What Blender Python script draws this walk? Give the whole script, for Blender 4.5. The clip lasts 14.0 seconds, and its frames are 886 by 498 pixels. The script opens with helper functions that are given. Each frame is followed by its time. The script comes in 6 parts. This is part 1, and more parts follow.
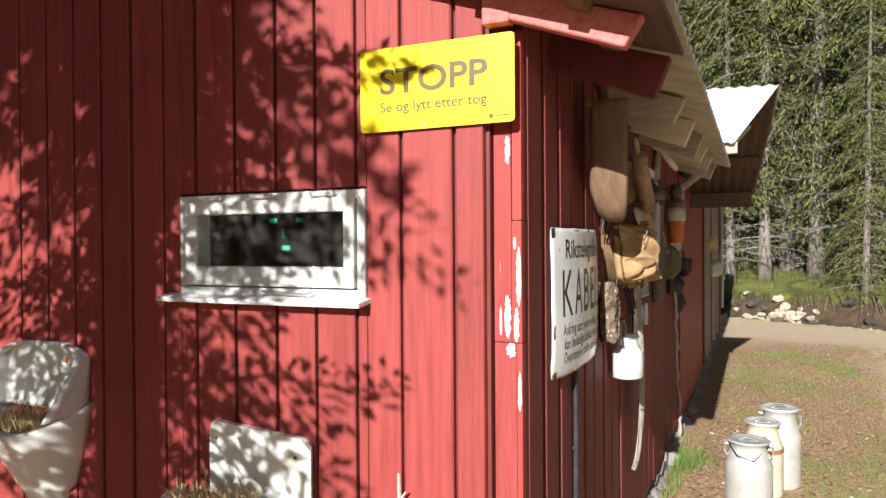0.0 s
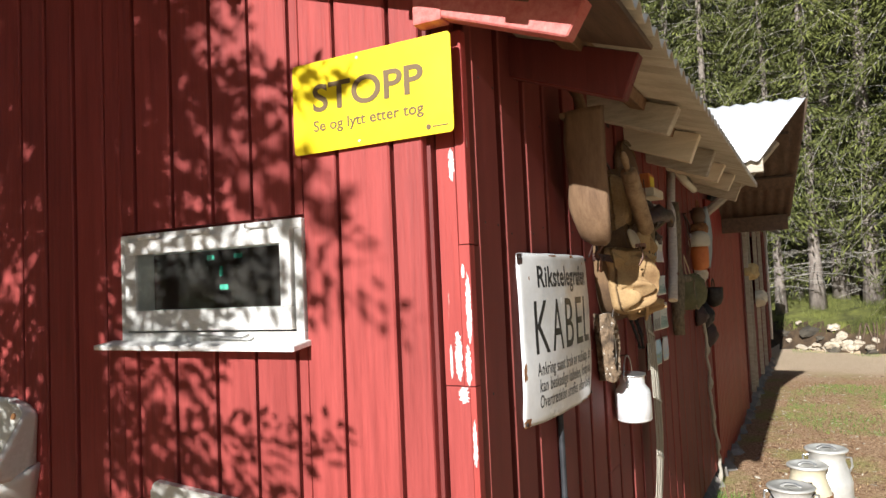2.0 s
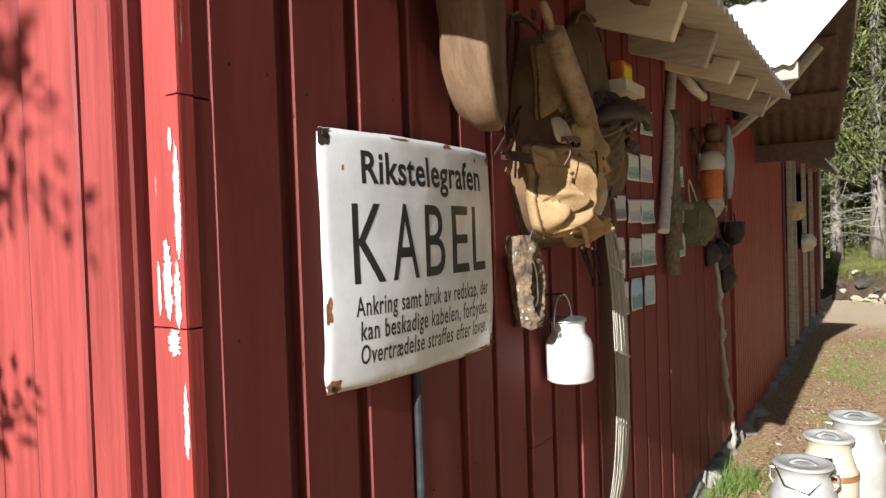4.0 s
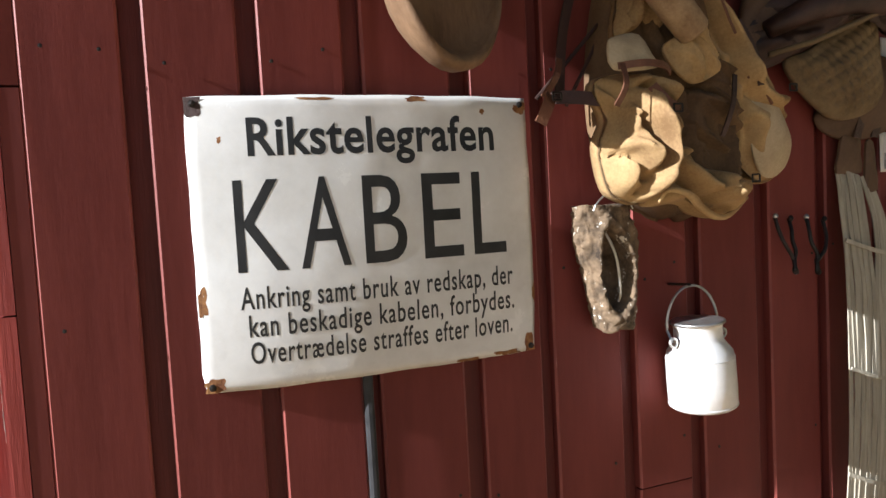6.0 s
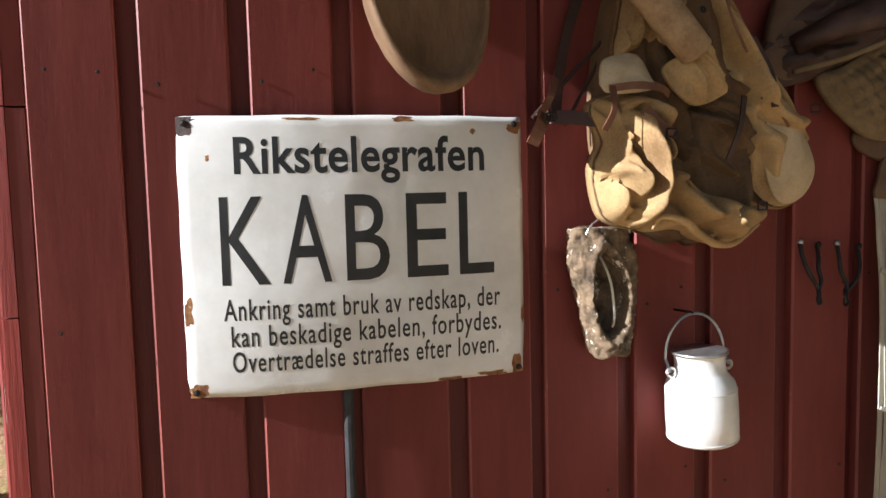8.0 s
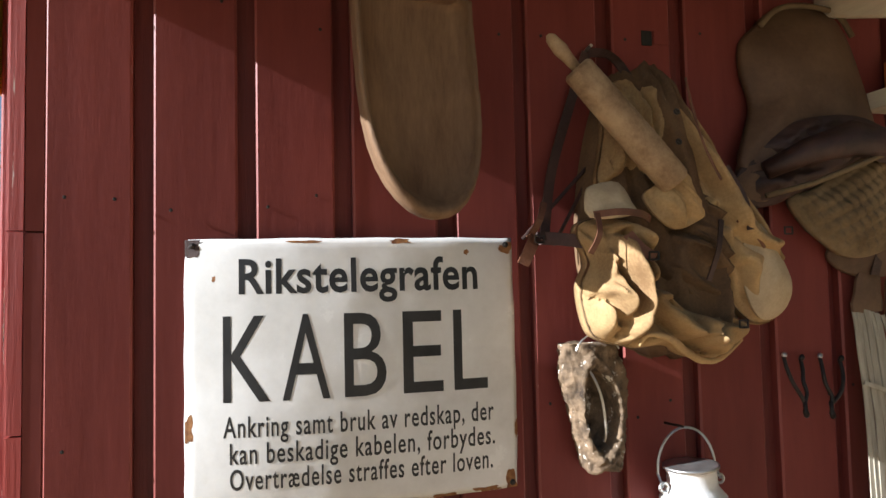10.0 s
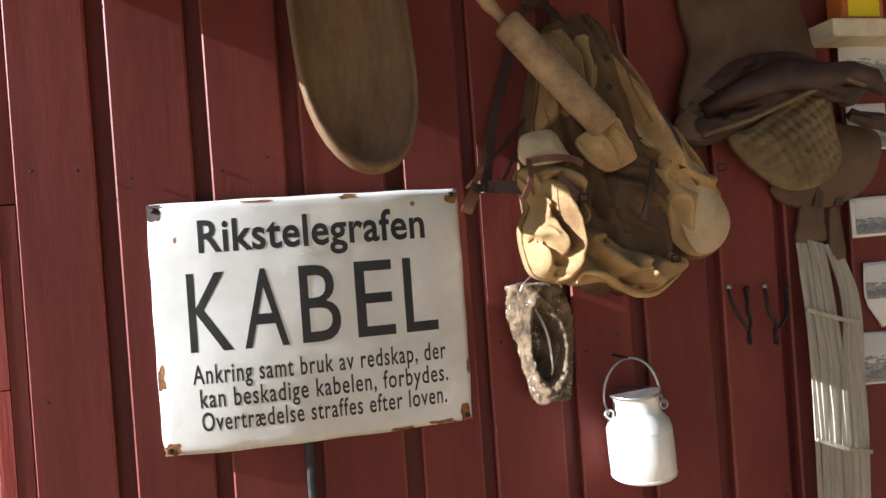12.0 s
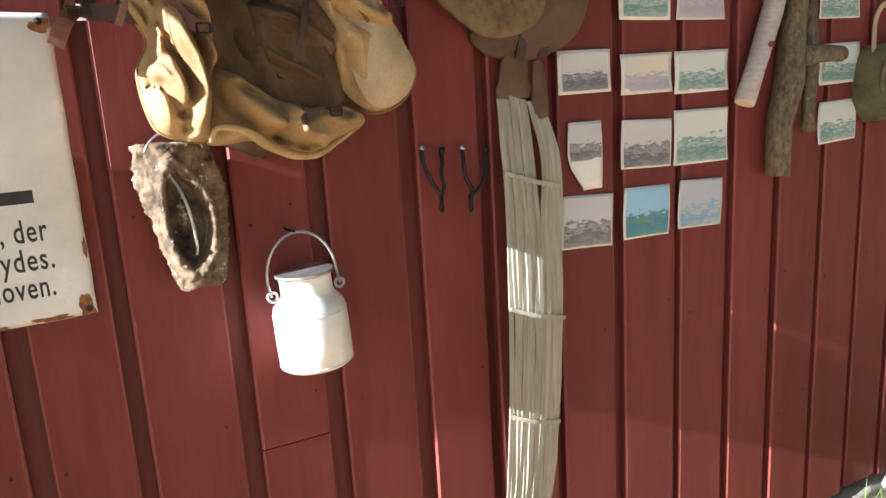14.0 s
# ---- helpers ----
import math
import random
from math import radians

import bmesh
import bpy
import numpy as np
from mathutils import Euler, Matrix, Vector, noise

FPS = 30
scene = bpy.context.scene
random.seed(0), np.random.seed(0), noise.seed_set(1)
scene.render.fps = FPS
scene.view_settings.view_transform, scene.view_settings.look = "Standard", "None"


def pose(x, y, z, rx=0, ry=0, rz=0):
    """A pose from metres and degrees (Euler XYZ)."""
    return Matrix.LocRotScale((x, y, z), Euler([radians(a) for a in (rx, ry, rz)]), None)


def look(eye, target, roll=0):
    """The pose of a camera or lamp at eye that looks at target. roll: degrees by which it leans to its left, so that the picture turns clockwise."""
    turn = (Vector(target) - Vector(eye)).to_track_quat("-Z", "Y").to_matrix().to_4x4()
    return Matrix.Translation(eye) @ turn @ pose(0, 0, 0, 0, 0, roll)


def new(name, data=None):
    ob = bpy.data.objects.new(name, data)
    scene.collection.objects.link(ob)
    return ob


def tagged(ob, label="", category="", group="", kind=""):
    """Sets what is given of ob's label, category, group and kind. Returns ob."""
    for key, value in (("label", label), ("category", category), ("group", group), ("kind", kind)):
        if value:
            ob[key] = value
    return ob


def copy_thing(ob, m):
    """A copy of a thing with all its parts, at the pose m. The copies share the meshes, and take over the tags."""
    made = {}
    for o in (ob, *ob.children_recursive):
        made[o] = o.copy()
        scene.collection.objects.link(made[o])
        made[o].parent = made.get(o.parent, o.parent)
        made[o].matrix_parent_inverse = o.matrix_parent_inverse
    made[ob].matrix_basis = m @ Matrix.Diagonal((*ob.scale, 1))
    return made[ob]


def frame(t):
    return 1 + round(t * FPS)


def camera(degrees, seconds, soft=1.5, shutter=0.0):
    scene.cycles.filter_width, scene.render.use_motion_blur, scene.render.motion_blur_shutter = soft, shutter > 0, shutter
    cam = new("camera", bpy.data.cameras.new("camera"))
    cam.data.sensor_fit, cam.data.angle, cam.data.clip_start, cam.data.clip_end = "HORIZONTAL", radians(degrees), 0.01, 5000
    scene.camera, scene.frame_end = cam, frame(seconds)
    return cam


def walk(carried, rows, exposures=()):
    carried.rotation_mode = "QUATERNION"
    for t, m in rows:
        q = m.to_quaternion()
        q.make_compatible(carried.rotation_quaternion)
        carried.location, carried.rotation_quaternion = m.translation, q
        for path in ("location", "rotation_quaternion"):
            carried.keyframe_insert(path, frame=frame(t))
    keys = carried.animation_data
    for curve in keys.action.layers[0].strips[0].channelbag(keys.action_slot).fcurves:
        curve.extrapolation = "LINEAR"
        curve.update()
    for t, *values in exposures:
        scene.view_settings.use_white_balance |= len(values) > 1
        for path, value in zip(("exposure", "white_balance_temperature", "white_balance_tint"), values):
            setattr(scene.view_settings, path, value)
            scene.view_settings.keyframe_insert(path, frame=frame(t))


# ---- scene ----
cam = camera(65.3, 14.0)
PATH = [
    (0, (0.634, -1.891, 1.648), (-0.19, -0.069, 1.632), -0.4),
    (0.5, (0.554, -1.818, 1.642), (-0.166, 0.044, 1.761), 0.1),
    (1, (0.56, -1.723, 1.612), (-0.115, 0.159, 1.643), -0.4),
    (1.5, (0.644, -1.646, 1.622), (-0.165, 0.183, 1.682), -1.1),
    (2, (0.774, -1.54, 1.613), (-0.165, 0.223, 1.718), -2.5),
    (2.5, (0.873, -1.412, 1.579), (-0.092, 0.339, 1.573), -2.6),
    (3, (0.863, -1.166, 1.503), (-0.002, 0.638, 1.502), -2.6),
    (5.5, (1.165, 0.058, 1.485), (-0.57, 1.045, 1.361), -2.6),
    (6, (1.258, 0.277, 1.492), (-0.6, 1.006, 1.37), -3.1),
    (6.5, (1.232, 0.428, 1.479), (-0.63, 1.144, 1.334), -2.1),
    (7, (1.303, 0.466, 1.509), (-0.629, 0.959, 1.353), -1.8),
    (9.5, (1.337, 0.456, 1.573), (-0.598, 0.941, 1.435), -0.8),
    (10, (1.374, 0.45, 1.598), (-0.558, 0.956, 1.71), -1.3),
    (10.5, (1.403, 0.452, 1.609), (-0.53, 0.943, 1.755), -1.8),
    (11, (1.429, 0.485, 1.594), (-0.508, 0.972, 1.698), -2.3),
    (11.5, (1.464, 0.541, 1.574), (-0.483, 0.998, 1.606), -3.1),
    (12, (1.493, 0.574, 1.575), (-0.457, 1.019, 1.565), -4.1),
    (12.5, (1.535, 0.629, 1.581), (-0.397, 1.139, 1.503), -5.0),
    (13, (1.534, 0.695, 1.533), (-0.332, 1.365, 1.268), -6.0),
    (13.5, (1.423, 0.81, 1.501), (-0.361, 1.635, 1.13), -3.9),
    (14, (1.358, 0.951, 1.514), (-0.383, 1.849, 1.107), -3.5),
]
EXPOSURES = [(0.0, 0.93, 5900, 10), (3.0, 0.88, 5850, 10), (5.5, 1.27, 5700, 10), (7.0, 1.3, 5700, 10), (9.5, 1.43, 5700, 10), (10.5, 1.44, 5700, 10), (12.5, 1.72, 5600, 10), (14.0, 2.24, 5600, 10)]
walk(cam, [(t, look(eye, target, roll)) for t, eye, target, roll in PATH], EXPOSURES)

# ---- light: low spring sun from the front of the house, almost along its side wall ----
SUN_WAY = Vector((-0.034, 1.0, -0.43)).normalized()
world = bpy.data.worlds.new("sky")
scene.world = world
world.use_nodes = True
wn = world.node_tree.nodes
sky = wn.new("ShaderNodeTexSky")
sky.sky_type = "NISHITA"
sky.sun_disc = False
sky.sun_elevation = math.asin(-SUN_WAY.z)
sky.sun_rotation = math.atan2(-SUN_WAY.x, -SUN_WAY.y)
world.node_tree.links.new(sky.outputs[0], wn["Background"].inputs[0])
wn["Background"].inputs[1].default_value = 0.034
sun_data = bpy.data.lights.new("sun", "SUN")
sun_data.energy, sun_data.angle, sun_data.color = 5.0, radians(0.45), (1.0, 0.95, 0.88)
sun = new("sun", sun_data)
sun.matrix_world = look((0, -20, 12), Vector((0, -20, 12)) + SUN_WAY)


# ---- materials ----
def mat(name, a, b, rough=0.7, scale=6.0, stretch=(1, 1, 1), bump=0.15, fine=60.0, metal=0.0, rand=0.12, fleck=None, fleck_at=0.66,
        fleck_scale=9.0, island=False, spec=0.4):
    """A surface between two colours, with coarse stains, fine grain and relief, at world size; fleck: worn spots of another colour."""
    m = bpy.data.materials.new(name)
    m.use_nodes = True
    nt = m.node_tree
    N, L = nt.nodes, nt.links
    bsdf = N["Principled BSDF"]
    geo = N.new("ShaderNodeNewGeometry")
    info = N.new("ShaderNodeObjectInfo")
    rnd = geo.outputs["Random Per Island"] if island else info.outputs["Random"]
    mp = N.new("ShaderNodeMapping")
    mp.inputs["Scale"].default_value = stretch
    shift = N.new("ShaderNodeVectorMath")
    shift.operation = "MULTIPLY_ADD"
    shift.inputs[1].default_value = (7.0, 5.0, 9.0)
    comb = N.new("ShaderNodeCombineXYZ")
    for k in range(3):
        L.new(rnd, comb.inputs[k])
    L.new(comb.outputs[0], shift.inputs[0])
    L.new(geo.outputs["Position"], shift.inputs[2])
    L.new(shift.outputs[0], mp.inputs["Vector"])

    def noise_of(s, detail=6.0, rr=0.6):
        n = N.new("ShaderNodeTexNoise")
        n.inputs["Scale"].default_value, n.inputs["Detail"].default_value, n.inputs["Roughness"].default_value = s, detail, rr
        L.new(mp.outputs[0], n.inputs["Vector"])
        return n.outputs[0]

    def math_of(op, x, y):
        n = N.new("ShaderNodeMath")
        n.operation = op
        n.use_clamp = True
        for k, v in enumerate((x, y)):
            if isinstance(v, (int, float)):
                n.inputs[k].default_value = v
            else:
                L.new(v, n.inputs[k])
        return n.outputs[0]

    def mix_of(f, x, y):
        n = N.new("ShaderNodeMix")
        n.data_type = "RGBA"
        for k, v in ((0, f), (6, x), (7, y)):
            if isinstance(v, (int, float)):
                n.inputs[k].default_value = v
            elif isinstance(v, tuple):
                n.inputs[k].default_value = (*v, 1.0)
            else:
                L.new(v, n.inputs[k])
        return n.outputs[2]

    coarse, grain = noise_of(scale), noise_of(fine, 8.0, 0.7)
    f = math_of("ADD", math_of("MULTIPLY", coarse, 0.75), math_of("MULTIPLY", grain, 0.35))
    ramp = N.new("ShaderNodeValToRGB")
    ramp.color_ramp.elements[0].position, ramp.color_ramp.elements[1].position = 0.36, 0.74
    ramp.color_ramp.elements[0].color, ramp.color_ramp.elements[1].color = (*a, 1), (*b, 1)
    L.new(f, ramp.inputs[0])
    col = ramp.outputs[0]
    hsv = N.new("ShaderNodeHueSaturation")
    L.new(col, hsv.inputs["Color"])
    val = N.new("ShaderNodeMapRange")
    val.inputs["To Min"].default_value, val.inputs["To Max"].default_value = 1 - rand, 1 + rand
    L.new(rnd, val.inputs["Value"])
    L.new(val.outputs[0], hsv.inputs["Value"])
    col = hsv.outputs[0]
    if fleck:
        spot = noise_of(fleck_scale, 10.0, 0.72)
        edge = N.new("ShaderNodeMapRange")
        edge.inputs["From Min"].default_value, edge.inputs["From Max"].default_value = fleck_at, fleck_at + 0.03
        L.new(spot, edge.inputs["Value"])
        col = mix_of(edge.outputs[0], col, fleck)
    L.new(col, bsdf.inputs["Base Color"])
    rr = N.new("ShaderNodeMapRange")
    rr.inputs["To Min"].default_value, rr.inputs["To Max"].default_value = max(0.05, rough - 0.12), min(1.0, rough + 0.12)
    L.new(f, rr.inputs["Value"])
    L.new(rr.outputs[0], bsdf.inputs["Roughness"])
    bsdf.inputs["Metallic"].default_value = metal
    bsdf.inputs["Specular IOR Level"].default_value = spec
    if bump:
        bp = N.new("ShaderNodeBump")
        bp.inputs["Strength"].default_value, bp.inputs["Distance"].default_value = bump, 0.01
        L.new(f, bp.inputs["Height"])
        L.new(bp.outputs[0], bsdf.inputs["Normal"])
    return m


UP = (14, 14, 0.9)
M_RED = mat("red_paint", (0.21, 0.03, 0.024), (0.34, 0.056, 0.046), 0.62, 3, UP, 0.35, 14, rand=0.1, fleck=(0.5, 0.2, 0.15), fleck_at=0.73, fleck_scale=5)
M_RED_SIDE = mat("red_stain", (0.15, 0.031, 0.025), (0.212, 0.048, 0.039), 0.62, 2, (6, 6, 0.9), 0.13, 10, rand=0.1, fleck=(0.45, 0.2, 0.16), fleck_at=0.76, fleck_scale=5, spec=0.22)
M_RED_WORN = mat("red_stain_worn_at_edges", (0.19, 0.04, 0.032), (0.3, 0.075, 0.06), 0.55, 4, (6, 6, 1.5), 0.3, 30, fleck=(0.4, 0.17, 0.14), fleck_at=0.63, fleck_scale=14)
M_RED_DARK = mat("dark_red_stain", (0.1, 0.016, 0.012), (0.16, 0.027, 0.021), 0.6, 3, UP, 0.3, 14)
M_PEEL = mat("peeling_red_paint", (0.27, 0.035, 0.027), (0.38, 0.056, 0.043), 0.62, 3, UP, 0.35, 14, fleck=(0.7, 0.63, 0.54), fleck_at=0.64, fleck_scale=1.6)
M_PINK = mat("sun_bleached_red_paint", (0.42, 0.08, 0.065), (0.58, 0.2, 0.17), 0.65, 8, (6, 1, 6), 0.4, 30)
M_BRIGHT = mat("fresh_red_paint", (0.24, 0.026, 0.016), (0.33, 0.044, 0.026), 0.5, 3, UP, 0.2, 14)
M_GREY_WOOD = mat("weathered_grey_wood", (0.32, 0.27, 0.2), (0.56, 0.5, 0.39), 0.85, 4, (2, 12, 12), 0.5, 20)
# pale wood, its colour raised further for sunlight that doesn't reach the rafters
M_PALE_WOOD = mat("pale_rafter_wood", (0.6, 0.5, 0.35), (0.8, 0.7, 0.53), 0.8, 3, (1.2, 10, 10), 0.4, 18)
M_OLD_WOOD = mat("worn_brown_wood", (0.12, 0.065, 0.032), (0.28, 0.17, 0.09), 0.7, 4, (5, 5, 1), 0.45, 30, fleck=(0.1, 0.06, 0.03), fleck_at=0.68, fleck_scale=4)
M_PIN_WOOD = mat("floury_wood", (0.15, 0.085, 0.04), (0.4, 0.28, 0.16), 0.8, 10, (2, 2, 2), 0.5, 60, fleck=(0.16, 0.09, 0.04), fleck_at=0.66, fleck_scale=20)
M_WIN = mat("flaking_white_paint", (0.5, 0.48, 0.43), (0.8, 0.78, 0.73), 0.7, 6, (3, 8, 8), 0.4, 40, fleck=(0.3, 0.27, 0.23), fleck_at=0.66, fleck_scale=7)
M_CERAMIC = mat("white_glazed_ceramic", (0.72, 0.69, 0.6), (0.82, 0.8, 0.75), 0.25, 3, bump=0.03, rand=0.02, fleck=(0.35, 0.28, 0.18), fleck_at=0.78, fleck_scale=6, spec=0.6)
M_ENAMEL = mat("white_enamel", (0.6, 0.585, 0.55), (0.78, 0.775, 0.75), 0.24, 5, bump=0.1, fine=25, rand=0.0, spec=0.5, fleck=(0.5, 0.38, 0.2), fleck_at=0.72, fleck_scale=11)
M_RUST = mat("rust", (0.14, 0.05, 0.02), (0.4, 0.2, 0.07), 0.9, 30, bump=0.5, fine=120)
M_BLACK = mat("black_enamel_lettering", (0.012, 0.012, 0.013), (0.03, 0.03, 0.03), 0.35, 20, bump=0.0, rand=0.0)
M_YELLOW = mat("yellow_sign_film", (0.82, 0.6, 0.004), (0.86, 0.66, 0.008), 0.4, 5, bump=0.0, rand=0.0)
M_SIGN_GREY = mat("brown_grey_lettering", (0.12, 0.075, 0.03), (0.16, 0.1, 0.045), 0.5, 5, bump=0.0, rand=0.0)
M_ALU = mat("dull_aluminium", (0.66, 0.65, 0.62), (0.82, 0.81, 0.79), 0.42, 12, bump=0.15, fine=50, metal=0.3)
M_CHURN = mat("galvanised_churn", (0.5, 0.48, 0.42), (0.72, 0.7, 0.64), 0.5, 7, bump=0.15, fine=40, metal=0.45, fleck=(0.4, 0.33, 0.2), fleck_at=0.72)
M_CHURN_OLD = mat("yellowed_churn_paint", (0.52, 0.44, 0.28), (0.7, 0.64, 0.46), 0.55, 7, bump=0.2, fine=40, fleck=(0.3, 0.2, 0.1), fleck_at=0.66)
M_IRON = mat("black_iron", (0.02, 0.018, 0.016), (0.06, 0.05, 0.045), 0.5, 30, bump=0.3, metal=0.6)
M_STEEL = mat("bright_steel", (0.45, 0.44, 0.42), (0.6, 0.6, 0.58), 0.35, 30, bump=0.1, metal=0.9)
M_CANVAS = mat("tan_canvas", (0.2, 0.115, 0.048), (0.54, 0.37, 0.17), 0.85, 6, bump=0.25, fine=160, fleck=(0.2, 0.12, 0.05), fleck_at=0.68, fleck_scale=5)
# darker copy of the tan canvas: shade between the folds put into the colour
M_CANVAS_SHADE = mat("shade_toned_brown_canvas", (0.06, 0.033, 0.017), (0.19, 0.115, 0.055), 0.9, 8, bump=0.25, fine=160)
M_CANVAS_PALE = mat("bleached_canvas", (0.36, 0.27, 0.16), (0.6, 0.49, 0.32), 0.85, 8, bump=0.25, fine=160)
M_LEATHER = mat("brown_leather", (0.09, 0.035, 0.018), (0.2, 0.085, 0.045), 0.45, 14, bump=0.4, fine=80)
M_LEATHER_DARK = mat("cracked_dark_leather", (0.022, 0.012, 0.009), (0.075, 0.038, 0.03), 0.5, 14, bump=0.5, fine=70, fleck=(0.3, 0.25, 0.2), fleck_at=0.76, fleck_scale=14)
M_LEATHER_TAN = mat("faded_tan_leather", (0.075, 0.04, 0.022), (0.16, 0.095, 0.052), 0.6, 8, bump=0.35, fine=60, fleck=(0.5, 0.45, 0.36), fleck_at=0.76, fleck_scale=9)
M_QUILT = mat("quilted_saddle_cloth", (0.1, 0.066, 0.032), (0.22, 0.155, 0.08), 0.9, 12, bump=0.3, fine=120)
M_CORD = mat("grey_cotton_cord", (0.31, 0.275, 0.21), (0.47, 0.43, 0.34), 0.9, 10, (8, 8, 1), 0.3, 60)
M_BARK = mat("flaking_birch_bark", (0.03, 0.02, 0.013), (0.36, 0.25, 0.15), 0.9, 30, bump=1.0, fine=90, fleck=(0.68, 0.62, 0.52), fleck_at=0.6, fleck_scale=34)
M_BIRCH = mat("birch_bark", (0.36, 0.32, 0.3), (0.56, 0.52, 0.48), 0.8, 12, (3, 3, 8), 0.4, 60, fleck=(0.08, 0.06, 0.05), fleck_at=0.68, fleck_scale=6)
M_BRANCH = mat("grey_branch_bark", (0.07, 0.05, 0.03), (0.27, 0.22, 0.14), 0.9, 20, (4, 4, 2), 0.7, 60, fleck=(0.3, 0.3, 0.2), fleck_at=0.64)
M_RUBBER = mat("black_conduit", (0.012, 0.012, 0.013), (0.04, 0.04, 0.042), 0.65, 20, bump=0.1)
M_STONE = mat("foundation_stone", (0.16, 0.14, 0.12), (0.34, 0.31, 0.27), 0.95, 6, bump=0.8, fine=40, rand=0.2)
M_PALE_ROCK = mat("pale_rock", (0.26, 0.21, 0.14), (0.58, 0.5, 0.38), 0.95, 5, bump=0.7, fine=30, rand=0.15)
M_ROCK = mat("dark_rock", (0.03, 0.025, 0.018), (0.12, 0.1, 0.07), 0.95, 5, bump=0.7, fine=30, rand=0.25)
M_ROOF = mat("galvanised_roof_sheet", (0.4, 0.37, 0.32), (0.66, 0.62, 0.56), 0.36, 4, bump=0.12, fine=30, metal=0.85)
M_ROOF_UNDER = mat("rust_stained_sheet_underside", (0.28, 0.24, 0.175), (0.5, 0.44, 0.34), 0.75, 4, (1, 6, 1), 0.15, 30)
M_WHITE_ROOF = mat("white_roof_sheet", (0.7, 0.7, 0.7), (0.82, 0.82, 0.82), 0.45, 4, bump=0.08, fine=30)
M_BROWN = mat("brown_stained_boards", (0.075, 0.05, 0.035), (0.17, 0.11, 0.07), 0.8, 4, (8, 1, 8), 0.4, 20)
M_DARK = mat("dark_room", (0.012, 0.011, 0.01), (0.03, 0.028, 0.025), 0.9, 5, bump=0.0)
M_STRAW = mat("dry_straw", (0.36, 0.25, 0.1), (0.62, 0.48, 0.24), 0.9, 20, bump=0.0, island=True, rand=0.3)
M_LITTER = mat("brown_litter", (0.12, 0.06, 0.03), (0.36, 0.2, 0.1), 0.9, 20, bump=0.0, island=True, rand=0.45)
M_GRASS = mat("spring_grass", (0.07, 0.13, 0.018), (0.16, 0.25, 0.04), 0.8, 20, bump=0.0, island=True, rand=0.35)
M_NEEDLE = mat("spruce_needles", (0.014, 0.021, 0.005), (0.19, 0.2, 0.045), 0.75, 0.9, bump=0.0, island=True, rand=0.45, fine=20)
M_TRUNK = mat("spruce_bark", (0.1, 0.075, 0.06), (0.34, 0.29, 0.24), 0.95, 8, (2, 2, 0.5), 0.8, 30, fleck=(0.42, 0.4, 0.35), fleck_at=0.63, fleck_scale=5)
M_TWIG = mat("dead_grey_twigs", (0.16, 0.14, 0.11), (0.36, 0.33, 0.28), 0.95, 8, bump=0.0, island=True, rand=0.25)
M_TOPSOIL = mat("root_bank_soil", (0.018, 0.011, 0.006), (0.11, 0.07, 0.036), 0.95, 5, bump=0.9, fine=30)
M_ORANGE = mat("orange_float", (0.5, 0.13, 0.03), (0.66, 0.22, 0.06), 0.6, 10, bump=0.2)
M_CREAM = mat("cream_plastic", (0.55, 0.5, 0.38), (0.7, 0.65, 0.52), 0.55, 10, bump=0.1)
M_OLIVE = mat("olive_cloth", (0.065, 0.065, 0.032), (0.17, 0.155, 0.075), 0.9, 12, bump=0.4, fine=90)
M_GREYBLUE = mat("grey_blue_tin", (0.24, 0.28, 0.29), (0.36, 0.4, 0.4), 0.55, 10, bump=0.2)
M_GREEN_TAPE = mat("green_tape", (0.008, 0.12, 0.075), (0.012, 0.16, 0.1), 0.5, 10, bump=0.0)
M_CARD = mat("photo_card", (0.72, 0.69, 0.62), (0.8, 0.78, 0.73), 0.4, 10, bump=0.0)


def print_mat(name, top, mid, low, line=0.5, scale=30.0):
    """A faded landscape print: sky, a broken skyline, and water or land below, along the print's own height."""
    m = bpy.data.materials.new(name)
    m.use_nodes = True
    N, L = m.node_tree.nodes, m.node_tree.links
    tc, info = N.new("ShaderNodeTexCoord"), N.new("ShaderNodeObjectInfo")
    n1 = N.new("ShaderNodeTexNoise")
    n1.noise_dimensions = "4D"
    n1.inputs["Scale"].default_value, n1.inputs["Detail"].default_value = scale * 0.2, 9
    mp = N.new("ShaderNodeMapping")
    mp.inputs["Scale"].default_value = (1, 1.0, 2.4)
    L.new(tc.outputs["Generated"], mp.inputs[0])
    L.new(mp.outputs[0], n1.inputs["Vector"])
    mul = N.new("ShaderNodeMath")
    mul.operation = "MULTIPLY"
    mul.inputs[1].default_value = 37.0
    L.new(info.outputs["Random"], mul.inputs[0])
    L.new(mul.outputs[0], n1.inputs["W"])
    sep = N.new("ShaderNodeSeparateXYZ")
    L.new(tc.outputs["Generated"], sep.inputs[0])
    add = N.new("ShaderNodeMath")
    add.operation = "MULTIPLY_ADD"
    add.inputs[1].default_value = 0.75
    L.new(n1.outputs[0], add.inputs[0])
    L.new(sep.outputs["Z"], add.inputs[2])
    r = N.new("ShaderNodeValToRGB")
    e = r.color_ramp.elements
    e[0].position, e[0].color = 0.25, (*low, 1)
    e[1].position, e[1].color = 1.0, (*top, 1)
    for pos, c in ((line + 0.12, mid), (line + 0.22, low), (line + 0.3, mid), (line + 0.38, top)):
        k = e.new(min(0.99, pos))
        k.color = (*c, 1)
    L.new(add.outputs[0], r.inputs[0])
    L.new(r.outputs[0], N["Principled BSDF"].inputs["Base Color"])
    N["Principled BSDF"].inputs["Roughness"].default_value = 0.35
    return m


